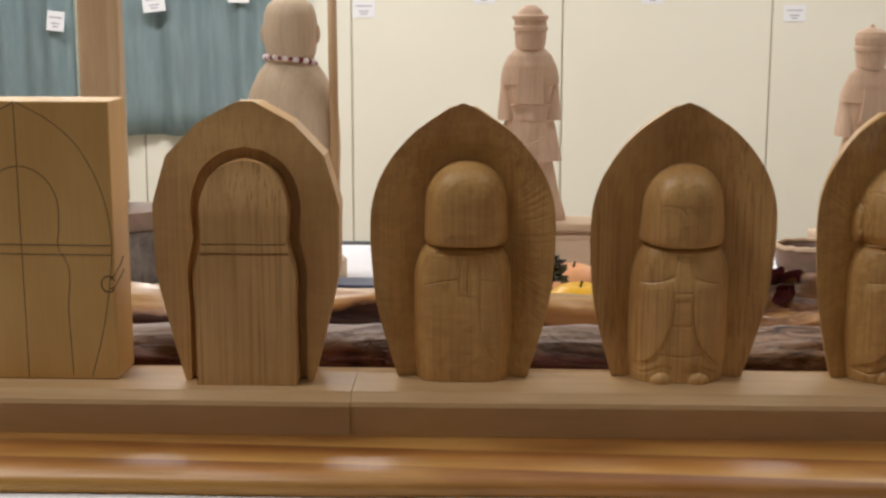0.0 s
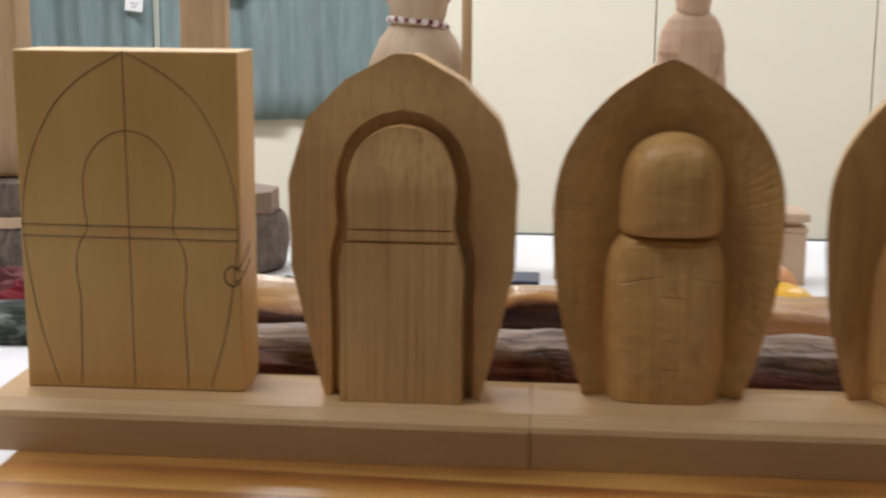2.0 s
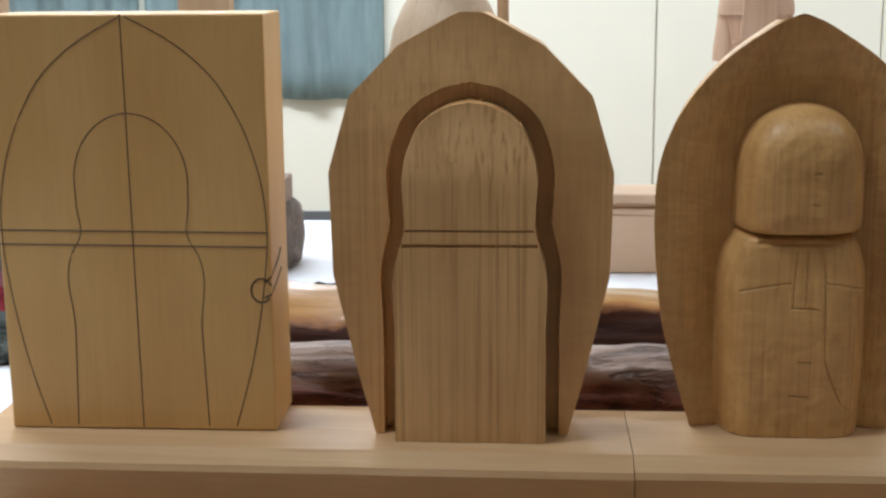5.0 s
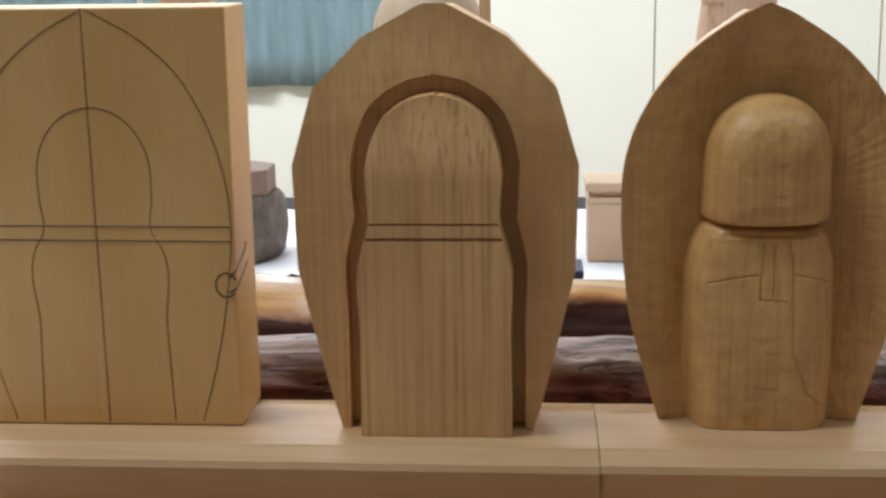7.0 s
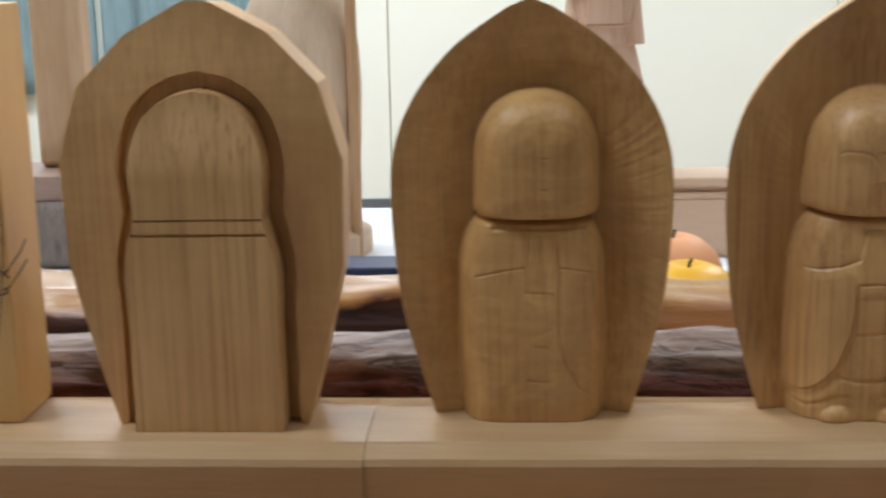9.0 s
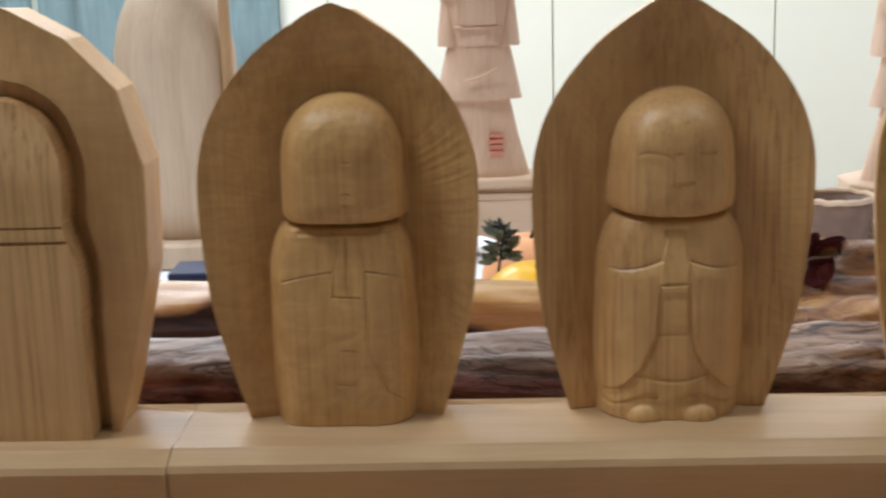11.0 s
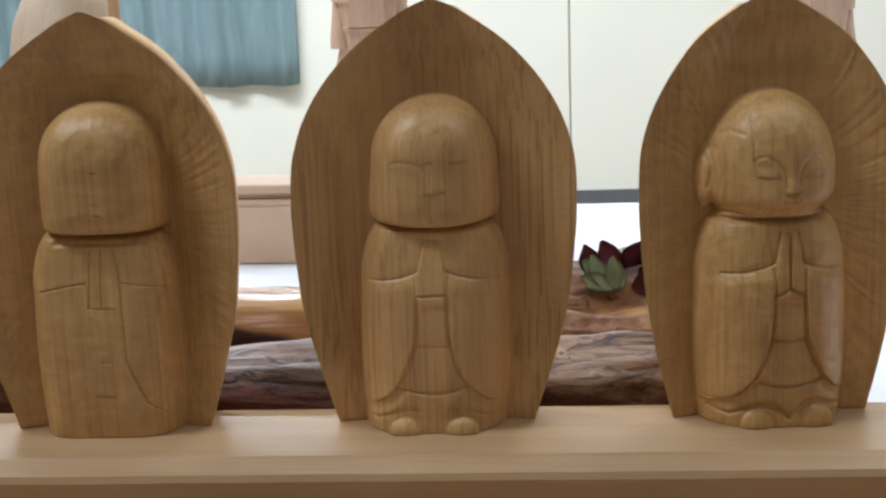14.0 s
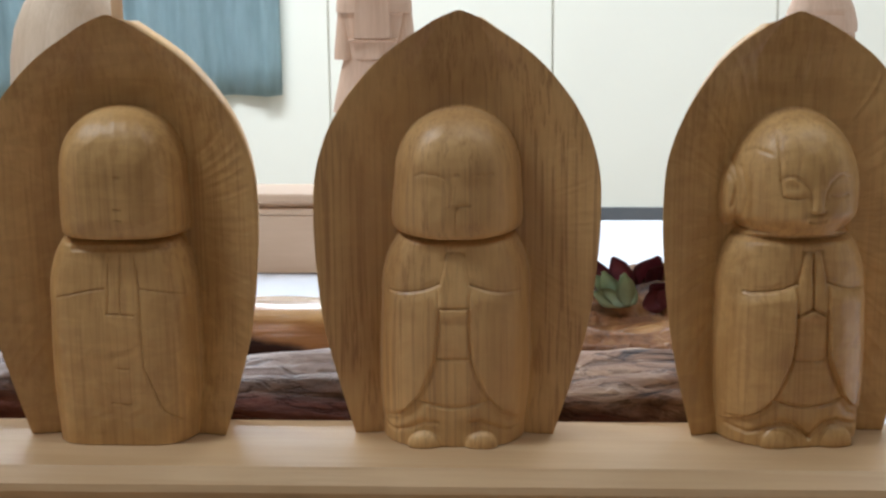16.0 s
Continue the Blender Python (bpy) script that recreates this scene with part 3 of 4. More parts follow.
# B: outline sawn out, a groove cut round the figure
OUT_B = [(0.0, 0.0460), (0.026, 0.0530), (0.078, 0.0650), (0.127, 0.0662), (0.162, 0.0560), (0.185, 0.0335), (0.1985, 0.0085), (0.2, 0.005)]
IN_B = [(0.0, 0.0355), (0.05, 0.0352), (0.086, 0.0345), (0.094, 0.0322), (0.101, 0.0303), (0.112, 0.0305), (0.128, 0.0310), (0.140, 0.0280), (0.150, 0.0225), (0.156, 0.0145), (0.159, 0.007), (0.1602, 0.0)]


def front_b(X, Z, W):
    rim = 0.008 + 0.006 * smoothstep(0.14, 0.2, Z)
    y = np.full(X.shape, 0.0) + rim
    w_in = np.where(Z < 0.1600, soft_curve(IN_B, np.minimum(Z, 0.1600)), -1)
    # signed gap from the figure's outline: sideways below, upwards over the crown
    crown = curve_pts(IN_B, 1, 80)
    pts = [(-x, z) for x, z in crown] + crown[::-1]
    best = np.full(X.shape, 1e9)
    for (x0, z0), (x1, z1) in zip(pts, pts[1:]):
        dx, dz = x1 - x0, z1 - z0
        t = np.clip(((X - x0) * dx + (Z - z0) * dz) / (dx * dx + dz * dz + 1e-12), 0, 1)
        best = np.minimum(best, (X - x0 - t * dx) ** 2 + (Z - z0 - t * dz) ** 2)
    d = np.sqrt(best)
    inside = np.abs(X) < w_in
    groove_w = 0.0062 + 0.0015 * smoothstep(0.06, 0.12, Z)
    in_groove = (~inside) & (d < groove_w)
    y = np.where(inside, -0.004 + 0.006 * smoothstep(0.12, 0.16, Z), y)
    y = np.where(in_groove, 0.0170, y)
    for zc in (0.1015, 0.0945):
        y = np.where(inside & (np.abs(Z - zc) < 0.00055) & (np.abs(X) < w_in - 0.001), y + 0.0022, y)
    return y


me = relief_mesh("surround", bevelled_outline(OUT_B), H, front_b, 0.044, 0.02, cols=300, rows=330)
plq = thing("grooved_plaque", (-0.1355, 0.0, 0.0003), 0.0, "pointed wooden plaque with a groove cut round a blank figure", "carving", "carving stages")


def half_of(me, inner, name, label=""):
    """The blank figure inside the groove, or all the rest."""
    co = np.zeros(len(me.vertices) * 3)
    me.vertices.foreach_get("co", co)
    co = co.reshape(-1, 3)
    keep = []
    for p in me.polygons:
        ids = list(p.vertices)
        c = co[ids].mean(0)
        inside = len(ids) == 4 and c[1] < 0.0075 and c[2] < 0.1598 and abs(c[0]) < float(soft_curve(IN_B, np.array([c[2]]))[0]) + 0.0001
        if inside == inner:
            keep.append(ids)
    used = sorted({i for f in keep for i in f})
    at = {v: k for k, v in enumerate(used)}
    sub = bpy.data.meshes.new(name)
    sub.from_pydata([tuple(map(float, co[i])) for i in used], [], [[at[i] for i in f] for f in keep])
    sub.update()
    sub.materials.append(M_STRIPE if inner else M_SURROUND)
    ob = new(name, sub)
    ob.parent = plq
    if label:
        ob["label"] = label
    return ob


half_of(me, False, "surround")
half_of(me, True, "figure_blank", "flat blank figure left standing inside the groove")
bpy.data.meshes.remove(me)

TOPS = {3: 0.1978, 4: 0.1985, 5: 0.1965}
OUT_C = [(0.0, 0.0470), (0.025, 0.0545), (0.052, 0.0615), (0.08, 0.0650), (0.105, 0.0663), (0.13, 0.0645), (0.15, 0.0575), (0.168, 0.0455), (0.182, 0.0315), (0.191, 0.0185), (0.197, 0.0085), (0.2, 0.0012)]
OUT_E = [(0.0, 0.0460), (0.025, 0.0520), (0.052, 0.0570), (0.08, 0.0600), (0.11, 0.0612), (0.135, 0.0590), (0.152, 0.0530), (0.168, 0.0435), (0.182, 0.0315), (0.191, 0.0190), (0.197, 0.0085), (0.2, 0.0012)]


def figure_front(stage):
    """The carved face of stages 3, 4 and 5, from blunt to finished."""
    nb = {3: 5.0, 4: 3.4, 5: 2.5}[stage]
    body = [(0.0, 0.0345), (0.03, 0.036), (0.06, 0.0355), (0.082, 0.034), (0.092, 0.030), (0.0985, 0.024), (0.1, 0.021)]
    low = {3: [(0.094, 0.0285), (0.099, 0.0300), (0.11, 0.0303), (0.122, 0.0300)],
           4: [(0.094, 0.0270), (0.099, 0.0298), (0.11, 0.0306), (0.122, 0.0296)],
           5: [(0.094, 0.0150), (0.098, 0.0225), (0.104, 0.0288), (0.114, 0.0308)]}[stage]
    z_top, power = {3: (0.1568, 2.6), 4: (0.1552, 2.35), 5: (0.1530, 2.2)}[stage]

    def f(X, Z, W):
        ax = np.abs(X)
        XF = X - (0.0035 if stage == 5 else 0.0)
        axf = np.abs(XF)
        rim = {3: 0.0235, 4: 0.0275, 5: 0.029}[stage] + 0.003 * smoothstep(0.15, 0.2, Z)
        inset = np.minimum(W - ax, 0.85 * (TOPS[stage] - Z))
        dish = rim + {3: 0.0135, 4: 0.0100, 5: 0.0090}[stage] * smoothstep(-0.004, 0.036, inset) * (0.55 + 0.45 * smoothstep(0.0, 0.03, Z))
        # gouge strokes running in from the rim
        theta = np.arctan2(Z - 0.098, X) + 0.03 * np.sin(inset * 90)
        near = smoothstep(0.0005, 0.005, inset) * (1 - 0.6 * smoothstep(0.020, 0.034, inset))
        fan = np.sin(theta * 27 + 2.2 * np.sin(theta * 6.3 + stage)) + 0.6 * np.sin(theta * 61 + 1.4 * np.sin(theta * 17))
        dish = dish + {3: 0.00018, 4: 0.00009, 5: 0.00026}[stage] * near * np.abs(fan)
        if stage == 5:
            scoop = np.sin(inset * 560 + 1.2 * np.sin(theta * 27)) * smoothstep(0.0, 0.004, inset)
            dish = dish + 0.00010 * scoop
        y = dish
        # body
        wb = soft_curve(body, np.clip(Z, 0, 0.1))
        q = np.clip(ax / np.maximum(wb, 1e-5), 0, 1)
        q_body = q
        prot = 0.032 - 0.004 * smoothstep(0.05, 0.1, Z)
        yb = 0.041 - prot * (1 - q**nb) ** (1 / 2.2)
        yb = np.where((ax < wb) & (Z < 0.1), yb, 1.0)
        # head
        z_c = low[-1][0]
        up_t = np.clip((Z - z_c) / (z_top - z_c), 0, 1)
        wh = np.maximum(soft_curve(low, np.clip(Z, 0.094, z_c)) * np.sqrt(np.maximum(1 - up_t**power, 0)), 0.0004)
        axh = np.abs(X - (0.0022 if stage == 3 else 0.0))
        q = np.clip(axh / wh, 0, 1)
        chin = 1 - smoothstep(0.094, 0.108, Z)
        crown_t = np.clip((Z - 0.116) / (z_top - 0.116), 0, 1)
        ph = (0.033 - (0.006 if stage == 5 else 0.002) * chin) * np.sqrt(np.maximum(1 - crown_t ** {3: 4.5, 4: 3.8, 5: 3.2}[stage], 0))
        nh = {3: 3.6, 4: 2.8, 5: 2.2}[stage]
        yh = 0.041 - ph * (1 - q**nh) ** (1 / 2.1)
        chin_z = 0.0965 + {3: 0.0005, 4: 0.003, 5: 0.0}[stage] * (X / 0.03) ** 2
        yh = np.where((axh < wh) & (Z > chin_z) & (Z < z_top), yh, 1.0)
        fig = np.minimum(yb, yh)
        y = np.minimum(y, fig)
        on = (fig < dish).astype(float)

        def cut(pts, width, depth, side=True):
            nonlocal y
            for s in ((1, -1) if side else (1,)):
                y = y + on * depth * stroke_mask(XF, Z, [(s * px, pz) for px, pz in pts], width)

        # neck groove
        zc = 0.0962 + {3: 0.0006, 4: 0.002, 5: -0.0005}[stage] * (X / 0.03) ** 2
        y = y + np.where(ax < 0.033, 1, 0) * on * {3: 0.0075, 4: 0.0055, 5: 0.005}[stage] * np.exp(-((Z - zc) / 0.0012) ** 2)
        if stage == 3:
            # a ledge left under the neck
            y = y + on * 0.0022 * smoothstep(0.0915, 0.0925, Z) * (1 - smoothstep(0.0955, 0.0970, Z)) * (1 - smoothstep(0.020, 0.024, np.abs(X - 0.004)))
            pencil_like = [[(-0.001, 0.0895), (-0.0025, 0.063)], [(0.004, 0.0895), (0.0034, 0.063)],
                           [(0.0104, 0.0895), (0.0124, 0.0758), (0.0132, 0.0375), (0.0155, 0.031), (0.021, 0.0167), (0.0285, 0.0110)],
                           [(-0.003, 0.063), (0.0093, 0.0622)], [(0.0008, 0.037), (0.0062, 0.0367)], [(-0.0023, 0.0204), (0.0062, 0.0196)],
                           arc(-0.0263, 0.0700, -0.0039, 0.0745, -0.0006), arc(0.0132, 0.0745, 0.0330, 0.0697, -0.0006),
                           [(0.0045, 0.1262), (0.0072, 0.1262)], [(0.0040, 0.1118), (0.0068, 0.1116)], [(0.0040, 0.1066), (0.0066, 0.1064)]]
            for p in pencil_like:
                cut(p, 0.00032, 0.0009, side=False)
        else:
            d5 = stage == 5
            k = 0.85 if d5 else 0.6
            # joined hands widening downwards from the collar
            half = np.interp(Z, [0.056, 0.064, 0.078, 0.090], [0.0066, 0.0070, 0.0058, 0.0036] if d5 else [0.0068, 0.0070, 0.0068, 0.0042])
            hand = (1 - smoothstep(half - 0.0012, half + 0.0012, axf)) * smoothstep(0.058, 0.063, Z) * (1 - smoothstep(0.087, 0.091, Z))
            y = y - on * 0.0016 * k * hand
            cut([(0.0038, 0.0905), (0.0046, 0.086), (0.0066, 0.077)], 0.0006, 0.0011 * k)
            cut([(-0.0042, 0.0912), (0.0042, 0.0912)], 0.0006, 0.0009 * k, side=False)
            if d5:
                cut([(0.0002, 0.0895), (0.0, 0.0650)], 0.00055, 0.0022, side=False)
                cut([(0.0062, 0.0620), (0.0, 0.0650), (-0.0065, 0.0620)], 0.0007, 0.0018, side=False)
            # upper sleeve edges
            up = arc(0.0068, 0.0768, 0.0295, 0.0722, 0.0014)
            cut(up, 0.0006, 0.0017 * k)
            cut([(a, b + 0.0016) for a, b in up], 0.0010, 0.0004 * k)
            # hanging sleeves and hems
            sleeve = [(0.0068, 0.0640), (0.0074, 0.0520), (0.0082, 0.0415), (0.0105, 0.0335), (0.0150, 0.0245), (0.0215, 0.0170), (0.0275, 0.0135), (0.0345, 0.0122)]
            cut(sleeve, 0.0007, 0.0013 * k)
            cut([(a - 0.002, b - 0.0022) for a, b in sleeve[4:]], 0.0020, 0.0011 * k)
            if not d5:
                cut([(-0.0066, 0.0655), (0.0066, 0.0658)], 0.0005, 0.0010, side=False)
            cut(arc(-0.0082, 0.0418, 0.0082, 0.0418, 0.0012 if d5 else 0.0), 0.0006, 0.0013 * k, side=False)
            cut(arc(-0.0160, 0.0222, 0.0160, 0.0222, 0.0032), 0.0007, 0.0015 * k, side=False)
            # lower hem over the feet, then the feet
            hem = [(0.0, 0.0045), (0.003, 0.0075), (0.0075, 0.0112), (0.013, 0.0118), (0.0195, 0.0088), (0.027, 0.0060), (0.034, 0.0075)]
            cut(hem if d5 else hem[2:], 0.0010, 0.0008 if not d5 else 0.0014)
            for s in (-1, 1):
                foot = np.clip(1 - ((XF - s * 0.0130) / (0.0084 if d5 else 0.0078)) ** 2 - ((Z - 0.0005) / (0.0088 if d5 else 0.0066)) ** 2, 0, 1)
                y = np.where(foot > 0, np.minimum(y, (0.0120 if d5 else 0.0108) - 0.0044 * np.sqrt(foot)), y)
                y = y + np.where(foot > 0, 0, 1) * on * (0.0016 if d5 else 0.0008) * np.exp(-(((XF - s * 0.0130) / 0.0096) ** 4) - ((Z - 0.0075) / 0.0040) ** 2)
            if d5:
                # long-lobed ear, hairline, brows running into the nose, closed eyes, mouth
                ear = np.clip(1 - ((X + 0.0290 + 0.05 * (0.115 - Z)) / 0.0052) ** 2 - ((Z - 0.1145) / 0.0150) ** 2, 0, 1)
                y = np.where(ear > 0, np.minimum(y, 0.038 - 0.012 * np.sqrt(ear)), y)
                y = y + 0.0016 * stroke_mask(X, Z, [(-0.0262, 0.128), (-0.0248, 0.116), (-0.0262, 0.103)], 0.0010)
                y = y + 0.0010 * stroke_mask(X, Z, [(-0.0305, 0.124), (-0.0285, 0.118), (-0.0300, 0.110)], 0.0009)
                cut([(-0.0160, 0.1440), (-0.0165, 0.1330), (-0.0162, 0.1240), (-0.0155, 0.1180)], 0.0006, 0.0008, side=False)
                cut([(-0.0300, 0.1400), (-0.0255, 0.1410), (-0.0225, 0.1440)], 0.0011, 0.0012, side=False)
                cut([(-0.0290, 0.1340), (-0.0245, 0.1365), (-0.0200, 0.1350)], 0.0009, 0.0008, side=False)
                cut([(-0.0162, 0.1238), (-0.0140, 0.1256), (-0.0110, 0.1258), (-0.0065, 0.1232), (-0.0036, 0.1190), (-0.0026, 0.1120)], 0.00065, 0.0008, side=False)
                cut([(0.0160, 0.1238), (0.0130, 0.1256), (0.0095, 0.1250), (0.0060, 0.1222), (0.0036, 0.1180), (0.0028, 0.1120)], 0.00065, 0.0008, side=False)
                for s in (-1, 1):
                    hollow = np.exp(-(((XF - s * 0.0100) / 0.0060) ** 2) - ((Z - 0.1215) / 0.0030) ** 2)
                    y = y + on * 0.0005 * hollow
                    cut(arc(s * 0.0055, 0.1166, s * 0.0150, 0.1164, 0.0008), 0.00048, 0.0009, side=False)
                lid = np.exp(-(((axf - 0.0105) / 0.0055) ** 2) - ((Z - 0.1182) / 0.0020) ** 2)
                cheek = np.exp(-(((axf - 0.0130) / 0.008) ** 2) - ((Z - 0.1085) / 0.006) ** 2)
                y = y - on * (0.0008 * cheek + 0.0003 * lid)
                cut([(-0.0032, 0.1096), (-0.0012, 0.1088), (0.0012, 0.1088), (0.0032, 0.1096)], 0.00055, 0.0010, side=False)
                cut(arc(-0.0036, 0.1056, 0.0036, 0.1056, 0.0004), 0.0005, 0.0010, side=False)
                lips = np.exp(-((XF / 0.0045) ** 2) - ((Z - 0.1050) / 0.0025) ** 2)
                nose = np.exp(-((XF / (0.0016 + 0.0014 * (1 - smoothstep(0.1095, 0.1180, Z)))) ** 2)) * (1 - smoothstep(0.1110, 0.1250, Z)) * smoothstep(0.1086, 0.1098, Z)
                y = y - on * (0.0020 * nose + 0.0007 * lips)
            else:
                cut([(-0.0178, 0.1262), (-0.0150, 0.1274), (-0.0080, 0.1270), (-0.0040, 0.1248), (-0.0018, 0.1215), (-0.0010, 0.1150)], 0.00055, 0.00055, side=False)
                cut([(0.0092, 0.1268), (0.0128, 0.1266), (0.0167, 0.1272)], 0.0005, 0.0009, side=False)
                cut([(-0.0005, 0.1268), (0.0012, 0.1268)], 0.0006, 0.0008, side=False)
                cut([(0.0002, 0.1215), (0.0006, 0.1000)], 0.0004, 0.0005, side=False)
                cut([(-0.0014, 0.1130), (0.0066, 0.1134)], 0.0005, 0.0010, side=False)
                nose = np.exp(-((XF / 0.0035) ** 2)) * (1 - smoothstep(0.1140, 0.1260, Z)) * smoothstep(0.1120, 0.1135, Z)
                y = y - on * 0.0009 * nose
                for s in (-1, 1):
                    y = y + on * 0.0007 * np.exp(-(((XF - s * 0.0110) / 0.0075) ** 2) - ((Z - 0.1225) / 0.0050) ** 2)
            # sleeves stand proud of the robe between them
            zz = np.array([0.0, 0.0105, 0.0135, 0.0170, 0.0245, 0.0415, 0.0520, 0.0640, 0.0740])
            xx = np.array([0.0600, 0.0340, 0.0275, 0.0215, 0.0150, 0.0082, 0.0074, 0.0068, 0.0070])
            xin = np.interp(Z, zz, xx)
            proud = smoothstep(0.0, 0.0016, axf - xin) * (1 - smoothstep(0.0700, 0.0765, Z + 0.20 * (axf - 0.0070)))
            y = y - on * (0.0022 if d5 else 0.0009) * proud * (1 - 0.6 * q_body**6)
        # facets left by the gouge
        facet = np.sin(X * 260 + 2.0 * np.sin(Z * 90)) * np.sin(Z * 150 + 3 * np.sin(X * 70)) + 0.5 * np.sin(X * 610 + 3 * np.sin(Z * 210)) * np.sin(Z * 340 + 2 * np.sin(X * 190))
        y = y + on * 0.00026 * facet * {3: 0.7, 4: 0.6, 5: 1.0}[stage]
        crown = smoothstep(0.130, 0.142, Z) * on
        y = y + crown * 0.0002 * np.abs(np.sin(X * 430 + 2.2 * np.sin(Z * 160 + X * 90) + stage)) ** 0.7
        return np.minimum(y, 0.0445)

    return f


def rounded(stops, top):
    return lambda z: soft_curve(stops, z * 0.2 / top)


zs = np.concatenate([np.linspace(0, 0.185, 390), 0.185 + 0.015 * np.sin(np.linspace(0, math.pi / 2, 32))[1:]])
for stage, x, y, rz, lean, name, label in (
    (3, 0.0172, 0.0, 0.0, 0.0, "roughed_plaque", "pointed wooden plaque with a roughed-out figure and pencil marks"),
    (4, 0.1728, 0.001, 0.0, 0.0185, "half_carved_plaque", "pointed wooden plaque with a half-carved praying figure"),
    (5, 0.3335, 0.004, 6.0, -0.006, "finished_plaque", "pointed wooden plaque with a finished praying figure")):
    me = relief_mesh(name, rounded(OUT_E if stage == 5 else OUT_C, TOPS[stage]), TOPS[stage], figure_front(stage), 0.0475, 0.10 if stage == 5 else 0.06, cols=360, rows=0, z_list=zs * TOPS[stage] / 0.2)
    for v in me.vertices:
        v.co.x += lean * v.co.z
    me.materials.append(M_PLAQUE_STRIPED if stage == 4 else M_PLAQUE)
    ob = new(name, me)
    ob.matrix_basis = pose(x, y, 0.0003, 0, 0, rz)
    tagged(ob, label, "carving", "carving stages")


# ---- behind the row ----
def log(name, x0, x1, y, z, r, mat, label, seed, lump=0.15, bend=0.006, flat=1.0, ridge=0.06, taper=0.0, ledge=0.0):
    bm = bmesh.new()
    n, sides = 170, 72
    rings = []
    for i in range(n + 1):
        u = i / n
        x = x0 + (x1 - x0) * u
        cy = y + bend * noise.noise(Vector((u * 3, seed, 0)))
        cz = z + 0.5 * bend * noise.noise(Vector((u * 3, seed + 5, 0)))
        cap = min(1.0, 0.55 + 20 * min(u, 1 - u))
        row = []
        for k in range(sides):
            a = k * math.tau / sides
            d = Vector((x * 9, math.cos(a) * 1.1, math.sin(a) * 1.1 + seed))
            rr = r * cap * (1 + lump * noise.noise(d) + lump * 0.5 * noise.noise(d * 2.7) + lump * 0.25 * noise.noise(Vector((x * 25, d.y * 7, d.z * 7))) + ridge * (0.5 - abs(noise.noise(Vector((x * 7 + seed, d.y * 5, d.z * 5))))) )
            rr *= 1 - taper * u
            if ledge and math.cos(a) < 0.2 and math.sin(a) < 0.80 + 0.16 * noise.noise(Vector((x * 22, 3, 0))) + 0.07 * noise.noise(Vector((x * 70, 8, 0))):
                rr *= 1 - ledge
            row.append(bm.verts.new((x, cy + rr * math.cos(a), cz - taper * u * r + flat * rr * math.sin(a))))
        rings.append(row)
    for a, b in zip(rings, rings[1:]):
        for k in range(sides):
            bm.faces.new((a[k], a[(k + 1) % sides], b[(k + 1) % sides], b[k]))
    bm.faces.new(rings[0])
    bm.faces.new(rings[-1][::-1])
    bmesh.ops.recalc_face_normals(bm, faces=bm.faces[:])
    ob = mesh_ob(name, bm, mat, smooth=True)
    return tagged(ob, label, "log")


log("bark_log", -0.33, 0.385, 0.084, -0.0135, 0.0305, M_BARK, "dark cracked log with a pale gloss painted on its crest, on the tablecloth", 1.0, 0.16, ridge=0.34, ledge=0.075)
log("varnished_log", -0.33, 0.20, 0.163, -0.002, 0.0405, M_VARNISH, "varnished orange-brown log lying behind the barked log", 4.0, 0.13, taper=0.14)
root = thing("root_wood", (0, 0, 0), 0, "knotted brown root wood lying behind the barked log", "root wood")
for nm, y, z, r, sd in (("lower_root", 0.151, -0.0145, 0.0275, 8.0), ("upper_root", 0.222, -0.010, 0.0300, 9.3)):
    ob = log(nm, 0.19, 0.37, y, z, r, M_ROOT, "", sd, 0.55, ridge=0.80, ledge=0.12)
    ob.parent = root
    for key in ("label", "category", "group", "kind"):
        if key in ob:
            del ob[key]


def prism(bm, n, rx, ry, z0, z1, turn=0.0, bevel=0.0, taper=1.0):
    """An upright prism with n sides."""
    lo = [bm.verts.new((rx * math.cos(turn + k * math.tau / n), ry * math.sin(turn + k * math.tau / n), z0)) for k in range(n)]
    hi = [bm.verts.new((taper * rx * math.cos(turn + k * math.tau / n), taper * ry * math.sin(turn + k * math.tau / n), z1)) for k in range(n)]
    fs = [bm.faces.new(lo[::-1]), bm.faces.new(hi)]
    for k in range(n):
        fs.append(bm.faces.new((lo[k], lo[(k + 1) % n], hi[(k + 1) % n], hi[k])))
    if bevel:
        bmesh.ops.bevel(bm, geom=list({e for f in fs for e in f.edges}), offset=bevel, segments=2, affect="EDGES", profile=0.5)
    return bm


GROUND = CLOTH + 0.001
C8 = math.cos(math.pi / 8)


def pedestal(x, y, hx, hy, h, label):
    """An eight-sided pedestal: foot, body, moulding and top plate."""
    t = thing("pedestal", (x, y, GROUND), 0, label, "pedestal", "statue pedestals")
    k, a = 1 / C8, math.pi / 8
    part("foot_moulding", prism(bmesh.new(), 8, (hx - 0.002) * k, (hy - 0.002) * k, 0, 0.007, a, 0.0015), M_PED, t)
    part("plinth_body", prism(bmesh.new(), 8, (hx - 0.006) * k, (hy - 0.006) * k, 0.007, h - 0.020, a, 0.001), M_PED, t)
    part("upper_moulding", prism(bmesh.new(), 8, (hx - 0.003) * k, (hy - 0.003) * k, h - 0.020, h - 0.011, a, 0.002), M_PED, t)
    part("top_plate", prism(bmesh.new(), 8, hx * k, hy * k, h - 0.011, h, a, 0.002), M_PED, t)
    return t


PED_TOP = 0.0265
PH = PED_TOP - GROUND
big = thing("pedestal", (0.077, 0.575, GROUND), 0, "pale moulded wooden stand with an arched foot under a statue", "pedestal", "statue pedestals")


